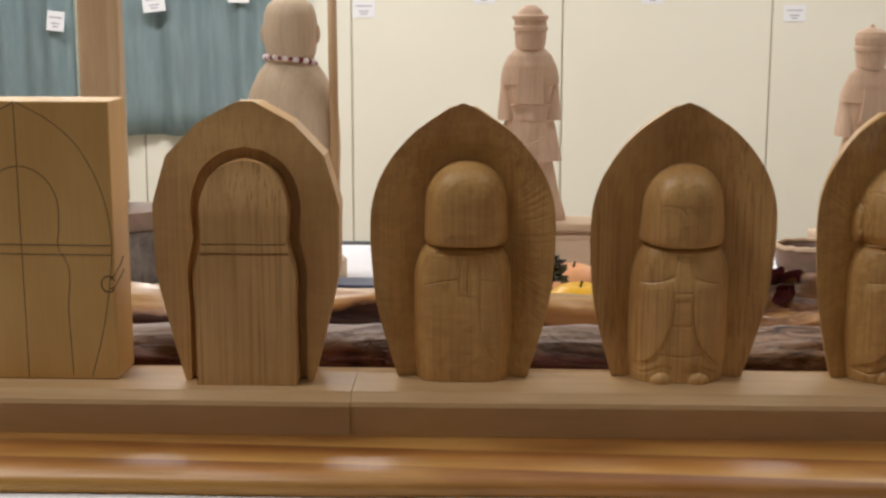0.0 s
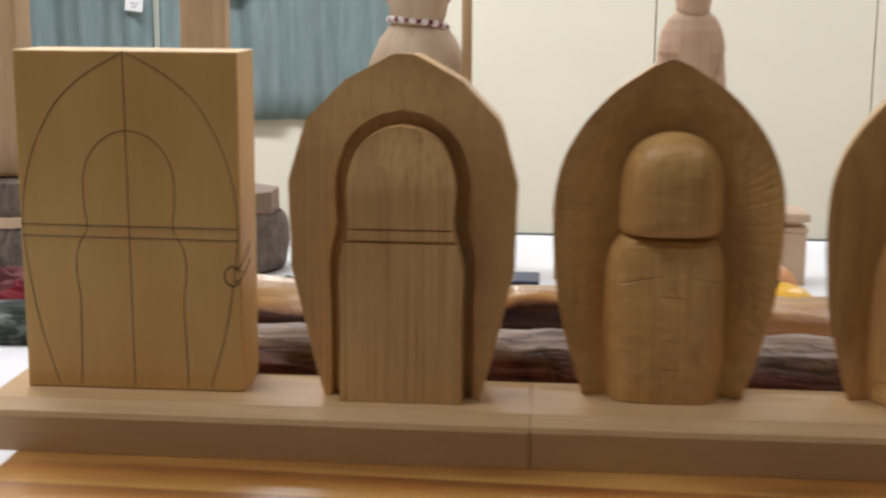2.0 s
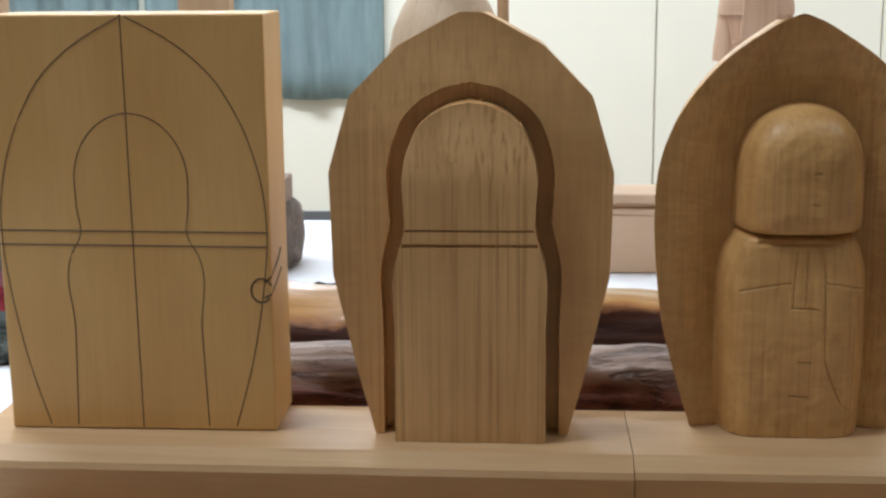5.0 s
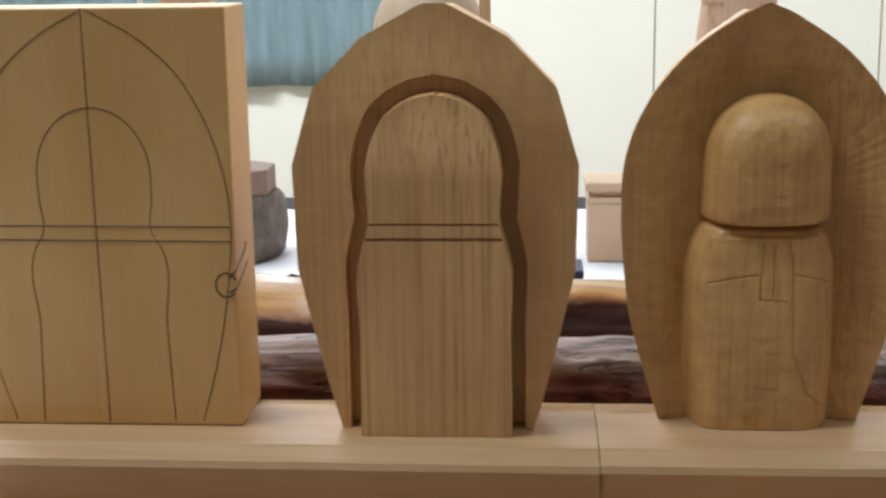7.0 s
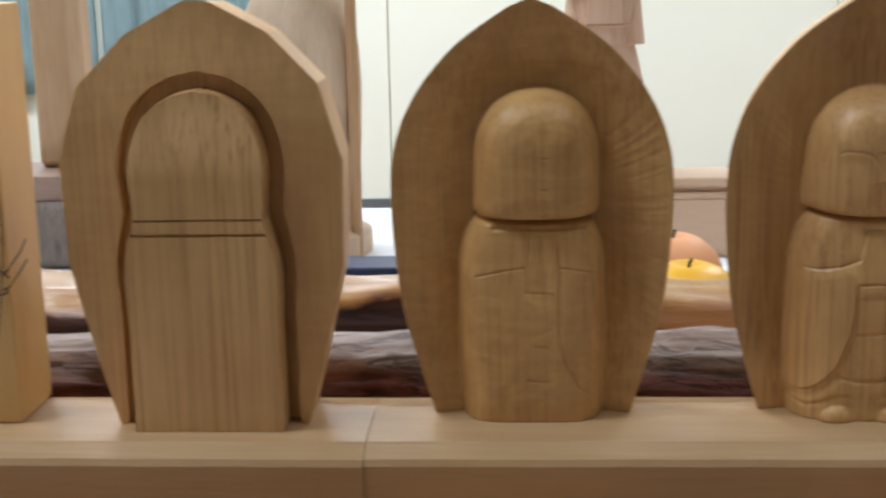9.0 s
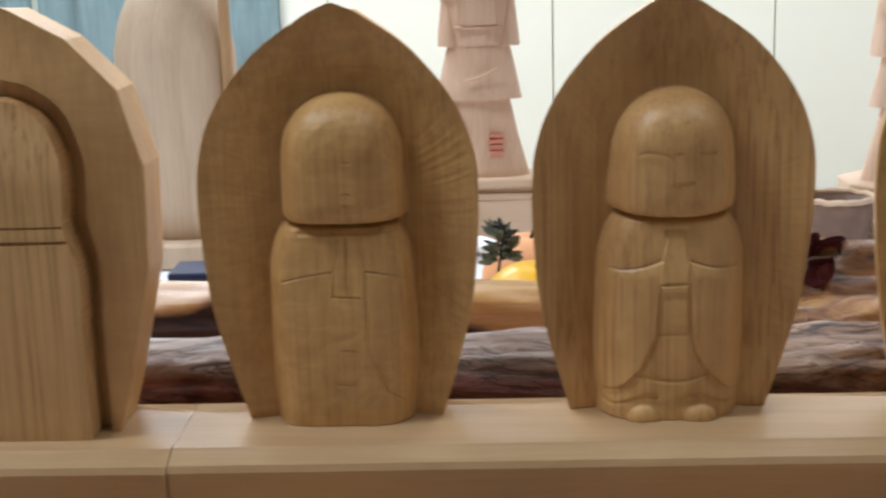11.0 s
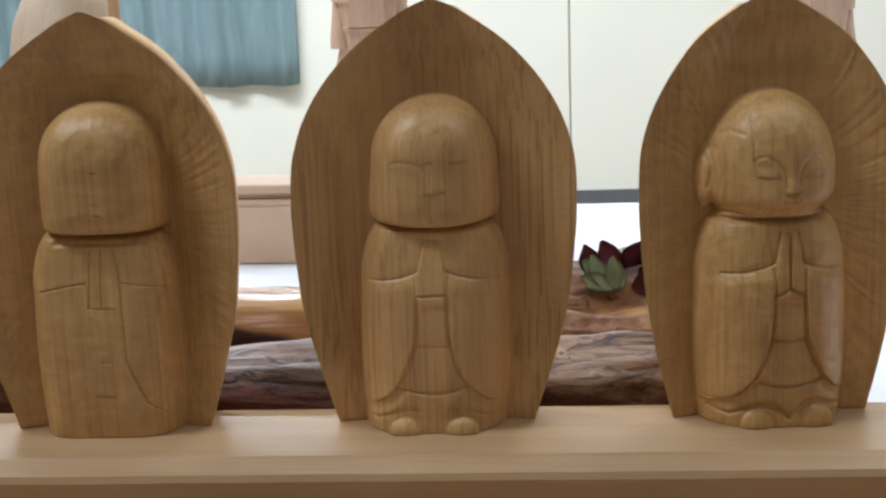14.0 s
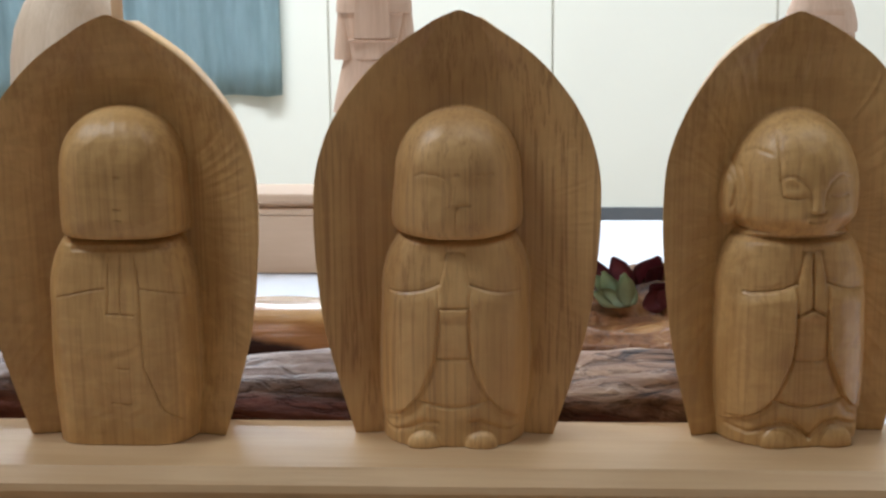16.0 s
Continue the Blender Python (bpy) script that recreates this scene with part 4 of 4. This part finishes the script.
def arched_front(hw, foot, rise, h, y0, y1):
    """A board on edge whose lower side rises to an arch between two feet."""
    bm = bmesh.new()
    pts = [(-hw, 0), (-foot, 0)] + [(-foot + 2 * foot * i / 12, rise * math.sin(math.pi * i / 12)) for i in range(1, 12)] + [(foot, 0), (hw, 0), (hw, h), (-hw, h)]
    lo = [bm.verts.new((x, y0, z)) for x, z in pts]
    hi = [bm.verts.new((x, y1, z)) for x, z in pts]
    n = len(pts)
    bm.faces.new(lo)
    bm.faces.new(hi[::-1])
    for k in range(n):
        bm.faces.new((lo[k], hi[k], hi[(k + 1) % n], lo[(k + 1) % n]))
    bmesh.ops.recalc_face_normals(bm, faces=bm.faces[:])
    return bm


part("foot_board", arched_front(0.121, 0.040, 0.020, 0.028, -0.0255, 0.0255), M_PED, big)
part("plinth_body", boxed(-0.121, 0.121, -0.0255, 0.0255, 0.028, PH - 0.019), M_PED, big)
part("upper_moulding", boxed(-0.1225, 0.1225, -0.0270, 0.0270, PH - 0.019, PH - 0.013, bevel=0.0025), M_PED, big)
part("neck_moulding", boxed(-0.117, 0.117, -0.0215, 0.0215, PH - 0.013, PH - 0.008, bevel=0.0005), M_PED, big)
part("top_plate", boxed(-0.1235, 0.1235, -0.0280, 0.0280, PH - 0.008, PH, bevel=0.002), M_PED, big)


def robed_statue(x, y, z, h, cap, label, turn):
    """A standing robed statue seen from behind, cut from pinkish wood."""
    bm = bmesh.new()
    k = h / 0.235
    # skirts in flaring tiers, sleeves and cape, each with a sharp lower edge
    skirts = [(0.0425, 0.0), (0.0415, 0.004), (0.0330, 0.034), (0.0262, 0.064), (0.0262, 0.066), (0.0368, 0.0662), (0.0345, 0.078), (0.0300, 0.098), (0.0270, 0.110), (0.0270, 0.116)]
    lathe(bm, [(r * k, zz * k) for r, zz in skirts], 44, 1.0, 0.52)
    torso = [(0.0240, 0.112), (0.0255, 0.130), (0.0270, 0.150), (0.0230, 0.172), (0.0150, 0.186), (0.0130, 0.189)]
    lathe(bm, [(r * k, zz * k) for r, zz in torso], 44, 1.0, 0.66)
    cape = [(0.0290, 0.1495), (0.0322, 0.1500), (0.0318, 0.158), (0.0290, 0.170), (0.0235, 0.181), (0.0165, 0.188), (0.0130, 0.191)]
    lathe(bm, [(r * k, zz * k) for r, zz in cape], 44, 1.0, 0.62)
    for s in (-1, 1):
        sl = [(0.0010, 0.1105), (0.0115, 0.1110), (0.0110, 0.120), (0.0085, 0.140), (0.0070, 0.158), (0.0045, 0.168), (0.0015, 0.172)]
        lathe(bm, [(r * k, zz * k) for r, zz in sl], 20, 1.0, 1.4, (s * 0.0238 * k, 0.004))
    head = [(0.0135, 0.186), (0.0160, 0.190), (0.0172, 0.200), (0.0172, 0.207), (0.0190, 0.2075), (0.0190, 0.2115), (0.0176, 0.213)]
    head += ([(0.0176, 0.219), (0.0196, 0.2195), (0.0196, 0.2235), (0.0150, 0.225), (0.0120, 0.230), (0.0060, 0.2345), (0.001, 0.235)] if not cap
             else [(0.0185, 0.216), (0.0190, 0.222), (0.0165, 0.228), (0.0090, 0.232), (0.003, 0.2335), (0.002, 0.2365), (0.0008, 0.237)])
    lathe(bm, [(r * k, zz * k) for r, zz in head], 36, 1.0, 0.95)
    # shawl panel, belt and a slanting fold across the back
    vs = []
    for yy in (-0.0206, -0.012):
        for xx, zz in ((-0.0155, 0.129), (0.0155, 0.129), (0.0130, 0.165), (-0.0130, 0.165)):
            vs.append(bm.verts.new((xx * k, yy * k, zz * k)))
    for f in ((0, 1, 2, 3), (0, 4, 5, 1), (1, 5, 6, 2), (2, 6, 7, 3), (3, 7, 4, 0)):
        bm.faces.new([vs[i] for i in f])
    box(bm, -0.0205 * k, 0.0205 * k, -0.0188 * k, -0.008 * k, 0.1262 * k, 0.1285 * k, bevel=0.0008 * k)
    tube(bm, [(-0.012 * k, -0.0222 * k, 0.083 * k), (0.002 * k, -0.0228 * k, 0.086 * k), (0.016 * k, -0.0200 * k, 0.093 * k)], 0.0012 * k, 6)
    for v in bm.verts:
        v.co += Vector((0.0006, 0.0006, 0)) * noise.noise(v.co * 60 + Vector((turn, 0, 0)))
    ob = mesh_ob("robed_statue", bm, M_STATUE)
    ob.matrix_basis = pose(x, y, z, 0, 0, turn)
    return tagged(ob, label, "statue", "robed statues")


robed_statue(0.0835, 0.578, PED_TOP, 0.2375, False, "pinkish wooden statue in a tiered robe on its pedestal", 0)
pedestal(0.468, 0.62, 0.056, 0.056, 0.050, "pale low eight-sided wooden pedestal under a carved statue")
robed_statue(0.468, 0.62, GROUND + 0.050, 0.234, True, "pinkish wooden statue with a knobbed cap on its pedestal", 6)

# bald statue on a round plinth, with beads and a staff
SX, SY = -0.182, 0.585
SK, PLINTH = 1.055, 0.022
tagged(mesh_ob("round_plinth", lathe(bmesh.new(), [(0.055, 0), (0.0565, 0.002), (0.0565, 0.030), (0.0540, 0.0335), (0.051, 0.034)], 56), M_STATUE_PALE), "low round pale wooden plinth under the bald statue", "plinth").matrix_basis = pose(SX, SY, GROUND) @ Matrix.Diagonal((SK, SK, PLINTH / 0.034, 1))
S0 = GROUND + PLINTH
bm = bmesh.new()
lathe(bm, [(0.046, 0.0), (0.047, 0.03), (0.050, 0.08), (0.0515, 0.125), (0.0500, 0.155), (0.045, 0.180), (0.036, 0.200), (0.026, 0.213), (0.0235, 0.218)], 56, 1.0, 0.80)
lathe(bm, [(0.022, 0.214), (0.0260, 0.222), (0.0282, 0.236), (0.0284, 0.250), (0.0275, 0.262), (0.0240, 0.272), (0.016, 0.2795), (0.005, 0.282)], 44, 1.0, 1.05)
for s in (-1, 1):
    ball(bm, (s * 0.028, -0.001, 0.243), 0.0035, 0.0050, 0.0100, 14)
tagged(mesh_ob("bald_statue", bm, M_STATUE_PALE, smooth=True), "smooth pale wooden statue of a bald figure, seen from behind", "statue").matrix_basis = pose(SX, SY, S0) @ Matrix.Diagonal((SK, SK, 1.0426, 1))

beads = thing("bead_necklace", (SX, SY, S0 + 0.2155 * 1.0426), 0, "string of pale and dark red beads round the statue's neck", "necklace")
rnd = random.Random(4)
for i in range(30):
    a = math.tau * i / 30
    big = i % 2 == 0
    r = 0.0042 if big else 0.0031
    sag = -0.004 * math.sin(a) - 0.003 * math.cos(a)
    bm = ball(bmesh.new(), (0.0275 * math.cos(a), 0.0245 * math.sin(a), sag - 0.0015), r, r, r * 0.9, 10)
    part("bead", bm, M_BEAD if big else M_BEAD_RED, beads, smooth=True)
bm = tube(bmesh.new(), [(0, 0, 0), (0.001, 0, 0.15), (0.0, 0.001, 0.34)], 0.0050, 12)
tagged(mesh_ob("wooden_staff", bm, M_PILLAR, smooth=True), "slim brown wooden staff beside the bald statue", "staff").matrix_basis = pose(-0.1330, 0.560, GROUND)


# tall plain posts on stumps, left of the statues
def stump(x, y, rx, ry, h, seed, label):
    bm = bmesh.new()
    n, rows = 40, 12
    rings = []
    for j in range(rows + 1):
        f = j / rows
        ring = []
        for k in range(n):
            a = k * math.tau / n
            d = Vector((math.cos(a) * 1.6, math.sin(a) * 1.6, f * 1.2 + seed))
            r = (1 + 0.06 * noise.noise(d) + 0.02 * noise.noise(d * 4)) * (0.92 + 0.10 * math.sin(math.pi * min(1, 0.15 + 0.8 * f)))
            if j in (0, rows):
                r *= 0.95
            ring.append(bm.verts.new((rx * r * math.cos(a), ry * r * math.sin(a), h * f)))
        rings.append(ring)
    for a, b in zip(rings, rings[1:]):
        for k in range(n):
            bm.faces.new((a[k], a[(k + 1) % n], b[(k + 1) % n], b[k]))
    bm.faces.new(rings[0][::-1])
    bm.faces.new(rings[-1])
    ob = mesh_ob("wood_stump", bm, M_STUMP, smooth=True)
    ob.matrix_basis = pose(x, y, GROUND)
    return tagged(ob, label, "stump", "stumps under the posts")


def post(x, y, z, w, d, h, seed):
    bm = bmesh.new()
    box(bm, -w / 2, w / 2, -d / 2, d / 2, 0, h, bevel=0.006, seg=3)
    for v in bm.verts:
        v.co.x += 0.0012 * noise.noise(v.co * 12 + Vector((seed, 0, 0)))
    ob = mesh_ob("wooden_post", bm, M_PILLAR_PALE)
    ob.matrix_basis = pose(x, y, z, 0, 0, 4)
    return tagged(ob, "tall plain light-brown wooden post standing on a stump", "post", "posts")


M_PILLAR_PALE = wood("post_wood", (0.60, 0.42, 0.25), (0.55, 0.37, 0.205), (0.46, 0.29, 0.15), rings=6, contrast=0.5, rough=0.5, seed=6.6)
stump(-0.383, 0.575, 0.070, 0.058, 0.058, 1, "grey weathered wooden stump standing on the tablecloth")
blk2 = thing("wood_block", (-0.392, 0.575, GROUND + 0.0582), 0, "brown eight-sided wooden block on a weathered stump", "wood block")
part("block", prism(bmesh.new(), 8, 0.073, 0.052, 0, 0.022, math.pi / 8, 0.001), wood("block_end_wood", (0.36, 0.25, 0.19), (0.32, 0.21, 0.155), (0.25, 0.16, 0.11), along="x", rings=20, rough=0.6, seed=3.3), blk2)
post(-0.397, 0.595, GROUND + 0.0805, 0.046, 0.04, 0.40, 1)
stump(-0.610, 0.585, 0.085, 0.060, 0.042, 5, "dark grey weathered wooden stump standing on the tablecloth")
blk3 = thing("wood_block", (-0.615, 0.585, GROUND + 0.0422), 0, "dark grey wooden block with a ledge on a stump", "wood block")
part("ledge", prism(bmesh.new(), 8, 0.090, 0.060, 0, 0.010, math.pi / 8, 0.001), M_PED, blk3)
part("block", prism(bmesh.new(), 8, 0.080, 0.053, 0.010, 0.044, math.pi / 8, 0.001), M_STUMP, blk3)
post(-0.640, 0.600, GROUND + 0.0865, 0.105, 0.06, 0.40, 2)

def leaf(parent, base, tip, width, mat, curl, seed):
    bm = bmesh.new()
    b, t = Vector(base), Vector(tip)
    d = t - b
    side = d.cross(Vector((0.3, -1, 0.2))).normalized()
    nrm = side.cross(d).normalized()
    n, rows = 10, []
    for i in range(n + 1):
        u = i / n
        w = width * math.sin(math.pi * min(0.97, u * 0.94 + 0.05)) ** 0.8
        row = []
        for s in (-1, -0.5, 0, 0.5, 1):
            p = b + d * u + side * (s * w * (1 + 0.1 * math.sin(9 * u + seed))) + nrm * (curl * (s * s) * width - curl * 0.6 * width * math.sin(math.pi * u))
            row.append(bm.verts.new(p))
        rows.append(row)
    for r0, r1 in zip(rows, rows[1:]):
        for k in range(4):
            bm.faces.new((r0[k], r0[k + 1], r1[k + 1], r1[k]))
    bmesh.ops.solidify(bm, geom=bm.faces[:], thickness=0.0006)
    return part("leaf", bm, mat, parent, smooth=True)


# small things
twig = thing("dried_twig", (-0.2380, 0.170, 0.0335), 0, "small black curled twig resting on the varnished log", "twig")
part("stem", tube(bmesh.new(), [(0, 0, 0.0005), (0.004, 0, 0.0022), (0.009, 0.001, 0.0008), (0.016, 0.001, 0.0012), (0.024, 0, 0.0006)], [0.0008, 0.0012, 0.0010, 0.0012, 0.0007], 7), M_TWIG, twig)


def fruit(name, x, y, r, squash, mat, label):
    bm = bmesh.new()
    n, m = 40, 24
    rings = []
    for j in range(m + 1):
        f = math.pi * j / m
        ring = []
        for k in range(n):
            a = k * math.tau / n
            rr = r * math.sin(f) * (1 + 0.02 * math.cos(5 * a)) + 0.0002
            z = squash * r * (1 - math.cos(f)) - 0.14 * r * math.exp(-((math.pi - f) / 0.25) ** 2)
            ring.append(bm.verts.new((rr * math.cos(a), rr * math.sin(a), z)))
        rings.append(ring)
    for a, b in zip(rings, rings[1:]):
        for k in range(n):
            bm.faces.new((a[k], a[(k + 1) % n], b[(k + 1) % n], b[k]))
    bm.faces.new(rings[0][::-1])
    bm.faces.new(rings[-1])
    t = thing(name, (x, y, GROUND), 0, label, "fruit", "fruits on the table")
    part("flesh", bm, mat, t, smooth=True)
    top = 2 * squash * r - 0.14 * r
    part("stalk", tube(bmesh.new(), [(0, 0, top - 0.002), (0.001, 0, top + 0.003), (0.002, 0, top + 0.006)], 0.0011, 7), M_TWIG, t)
    return t


fruit("yellow_fruit", 0.118, 0.243, 0.0370, 0.92, M_YELLOW, "round yellow fruit lying behind the log")
fruit("peach_fruit", 0.118, 0.335, 0.0355, 0.95, M_PEACH, "round orange-pink fruit behind the yellow one")
sprig = thing("dried_sprig", (0.0965, 0.288, GROUND), 0, "thin black dried sprig standing among the fruit", "sprig")
part("stem", tube(bmesh.new(), [(0, 0, 0), (-0.002, 0, 0.05), (0.003, 0, 0.082)], 0.0010, 6), M_TWIG, sprig)
M_SAGE = plain("sage_leaf", (0.24, 0.265, 0.21), 0.7, 0.35, 90, 0.3)
M_SPRIG = plain("dark_green_leaf", (0.06, 0.08, 0.04), 0.5, 0.3, 90, 0.3)
rnd = random.Random(7)
for i in range(44):
    a, b = rnd.uniform(0, 6.28), rnd.uniform(0.2, 1.3)
    p = Vector((0.002, 0, 0.058 + 0.022 * rnd.random()))
    q = p + Vector((math.cos(a) * math.sin(b), math.sin(a) * math.sin(b), math.cos(b) - 0.3)) * rnd.uniform(0.006, 0.015)
    part("twig", tube(bmesh.new(), [p, (p + q) / 2 + Vector((0, 0, 0.001)), q], [0.0006, 0.0006, 0.0011], 5), M_TWIG, sprig)

for i in range(34):
    a, lift = i * 2.4, rnd.uniform(0.0, 1.0)
    r = rnd.uniform(0.006, 0.013)
    base = (0.001 + 0.004 * math.cos(a), 0.004 * math.sin(a), 0.058 + 0.020 * lift)
    leaf(sprig, base, (base[0] + r * math.cos(a), base[1] + 0.8 * r * math.sin(a), base[2] + 0.012 * lift - 0.002), rnd.uniform(0.0014, 0.0030), M_SAGE, 0.4, i)
for i in range(4):
    leaf(sprig, (-0.001, 0, 0.050), (-0.010 + 0.006 * i, -0.004, 0.030 + 0.003 * (i % 2)), 0.0030, M_SPRIG, 0.3, i + 40)

# turned bowl with a rough rim
bm = bmesh.new()
prof = [(0.016, 0), (0.026, 0.001), (0.036, 0.012), (0.042, 0.030), (0.045, 0.050), (0.0455, 0.058), (0.0405, 0.058), (0.038, 0.045), (0.030, 0.022), (0.014, 0.014)]
lathe(bm, prof, 48)
for v in bm.verts:
    v.co.z += 0.003 * noise.noise(v.co * 40) if v.co.z > 0.04 else 0
for v in bm.verts:
    v.co *= 0.74
bowl = thing("wooden_bowl", (0.393, 0.570, GROUND), 0, "dark turned wooden bowl with a pale rough rim", "bowl")
part("shell", bm, M_BOWL, bowl, smooth=True)
part("rim", tube(bmesh.new(), [(0.0318 * math.cos(a), 0.0318 * math.sin(a), 0.0433 + 0.002 * noise.noise(Vector((math.cos(a) * 3, math.sin(a) * 3, 0)))) for a in np.linspace(0, math.tau, 48, endpoint=False)], 0.0028, 8, True), M_PED, bowl, "pale rough rim")


# leaves on the root wood
spray = thing("leaf_spray", (0.262, 0.212, 0.0185), 0, "spray of dark red and grey-green leaves lying on the root wood", "leaves")
for i, (b0, t0, w, mt) in enumerate((
    ((0.012, 0.0, 0.0), (-0.002, 0.004, 0.026), 0.0085, M_RED), ((0.014, 0.004, 0.0), (0.026, 0.006, 0.027), 0.0110, M_RED),
    ((0.020, 0.004, 0.0), (0.040, 0.004, 0.022), 0.0120, M_RED), ((0.006, -0.008, 0.0), (-0.013, -0.004, 0.016), 0.0068, M_GREEN),
    ((0.010, -0.010, 0.0), (0.003, -0.008, 0.018), 0.0062, M_GREEN), ((0.006, -0.012, 0.001), (-0.014, -0.010, 0.008), 0.0055, M_GREEN),
    ((0.024, 0.000, 0.0), (0.034, -0.006, 0.014), 0.0090, M_RED), ((0.016, -0.010, 0.0), (0.034, -0.010, 0.006), 0.0070, M_RED),
    ((0.030, 0.004, 0.001), (0.042, 0.008, 0.024), 0.0120, M_RED), ((0.000, -0.010, 0.0), (-0.008, -0.006, 0.020), 0.0060, M_GREEN),
    ((0.006, -0.014, 0.0), (0.004, -0.014, 0.021), 0.0055, M_GREEN),
    ((0.026, -0.014, 0.001), (0.030, -0.015, 0.012), 0.0060, M_RED), ((-0.004, 0.000, 0.001), (-0.012, 0.004, 0.024), 0.0070, M_RED))):
    leaf(spray, b0, t0, w, mt, 0.35, i * 1.7)
part("stem", tube(bmesh.new(), [(-0.012, -0.006, -0.002), (0.01, -0.004, 0.001), (0.035, 0.002, 0.0)], 0.0010, 6), M_TWIG, spray)

# bark piece and crimson bundle beyond the block
log("mossy_bark", -0.66, -0.452, 0.272, -0.0300, 0.0150, M_MOSS, "black and greenish mossy bark piece on the tablecloth", 12.0, 0.35, ridge=0.4)


def crumpled(x, y, w, d, h, seed, mat):
    """A crumpled heap of cloth with sharp folds."""
    bm = bmesh.new()
    nx, ny = 70, 40
    g = []
    for j in range(ny + 1):
        v = j / ny
        row = []
        for i in range(nx + 1):
            u = i / nx
            dome = (max(0.0, math.sin(math.pi * u)) * max(0.0, math.sin(math.pi * v))) ** 0.35
            p = Vector((u * 4.0 + seed, v * 2.4, seed))
            fold = 0.55 + 0.45 * (1 - 2 * abs(noise.noise(p))) - 0.5 * abs(noise.noise(p * 2.3))
            row.append(bm.verts.new((x + w * (u - 0.5) + 0.004 * noise.noise(p * 2), y + d * (v - 0.5) + 0.004 * noise.noise(p * 2 + Vector((5, 0, 0))), max(0.0, h * dome * fold))))
        g.append(row)
    for r0, r1 in zip(g, g[1:]):
        for i in range(nx):
            bm.faces.new((r0[i], r0[i + 1], r1[i + 1], r1[i]))
    bmesh.ops.solidify(bm, geom=bm.faces[:], thickness=0.0008)
    return bm


bun = thing("cloth_bundle", (-0.545, 0.370, GROUND), 0, "crumpled crimson and dusty pink cloth in a bundle", "cloth bundle")
M_PINK = plain("dusty_pink_cloth", (0.36, 0.14, 0.15), 0.8, 0.2, 60, 0.4)
part("crimson_cloth", crumpled(0.0, -0.012, 0.15, 0.05, 0.034, 1.0, M_CRIMSON), M_CRIMSON, bun, smooth=True)
part("pink_cloth", crumpled(0.010, 0.014, 0.14, 0.05, 0.040, 3.7, M_PINK), M_PINK, bun, "dusty pink cloth", smooth=True)

# red seal stamped low on the statue's back
M_SEAL = plain("faded_red_seal", (0.62, 0.24, 0.16), 0.7, 0.2, 200, 0.1)
seal = thing("seal_mark", (0.0975, 0.5590, 0.055), 0, "faded red square seal stamped on the statue's robe", "seal")
seal.matrix_basis = pose(0.0975, 0.5590, 0.055, -7, 0, 12)
for k in range(4):
    part("seal_bar", boxed(-0.0062, 0.0062, -0.0008, 0.0030, -0.0092 + 0.005 * k, -0.0058 + 0.005 * k), M_SEAL, seal)

# ribbed navy case lying behind the varnished log
case = thing("ribbed_case", (-0.092, 0.292, GROUND), 0, "low navy case with ribbed sides on the tablecloth", "case")
part("case_body", boxed(-0.034, 0.034, -0.018, 0.018, 0.0, 0.0505, bevel=0.003), M_NAVY, case)
part("case_lid", boxed(-0.035, 0.035, -0.019, 0.019, 0.0507, 0.0570, bevel=0.0015), M_NAVY, case)
for k in range(13):
    x = -0.0315 + 0.00525 * k
    part("rib", boxed(x - 0.0012, x + 0.0012, -0.0196, -0.0178, 0.004, 0.0500, bevel=0.0004, seg=1), M_NAVY, case)

# berries before the bundle
M_BERRY = plain("red_berry_skin", (0.62, 0.035, 0.025), 0.3, 0.15, 80, 0.1)
for bx, by, br in ((-0.496, 0.325, 0.0085), (-0.521, 0.332, 0.0075), (-0.512, 0.318, 0.0065)):
    t = thing("red_berry", (bx, by, GROUND), 0, "shiny red berry lying before the cloth bundle", "berry", "berries")
    part("berry_flesh", ball(bmesh.new(), (0, 0, br), br, br, br, 18), M_BERRY, t, smooth=True)
    part("berry_stalk", tube(bmesh.new(), [(0, 0, 2 * br - 0.0006), (0.001, 0, 2 * br + 0.003)], 0.0005, 6), M_TWIG, t)
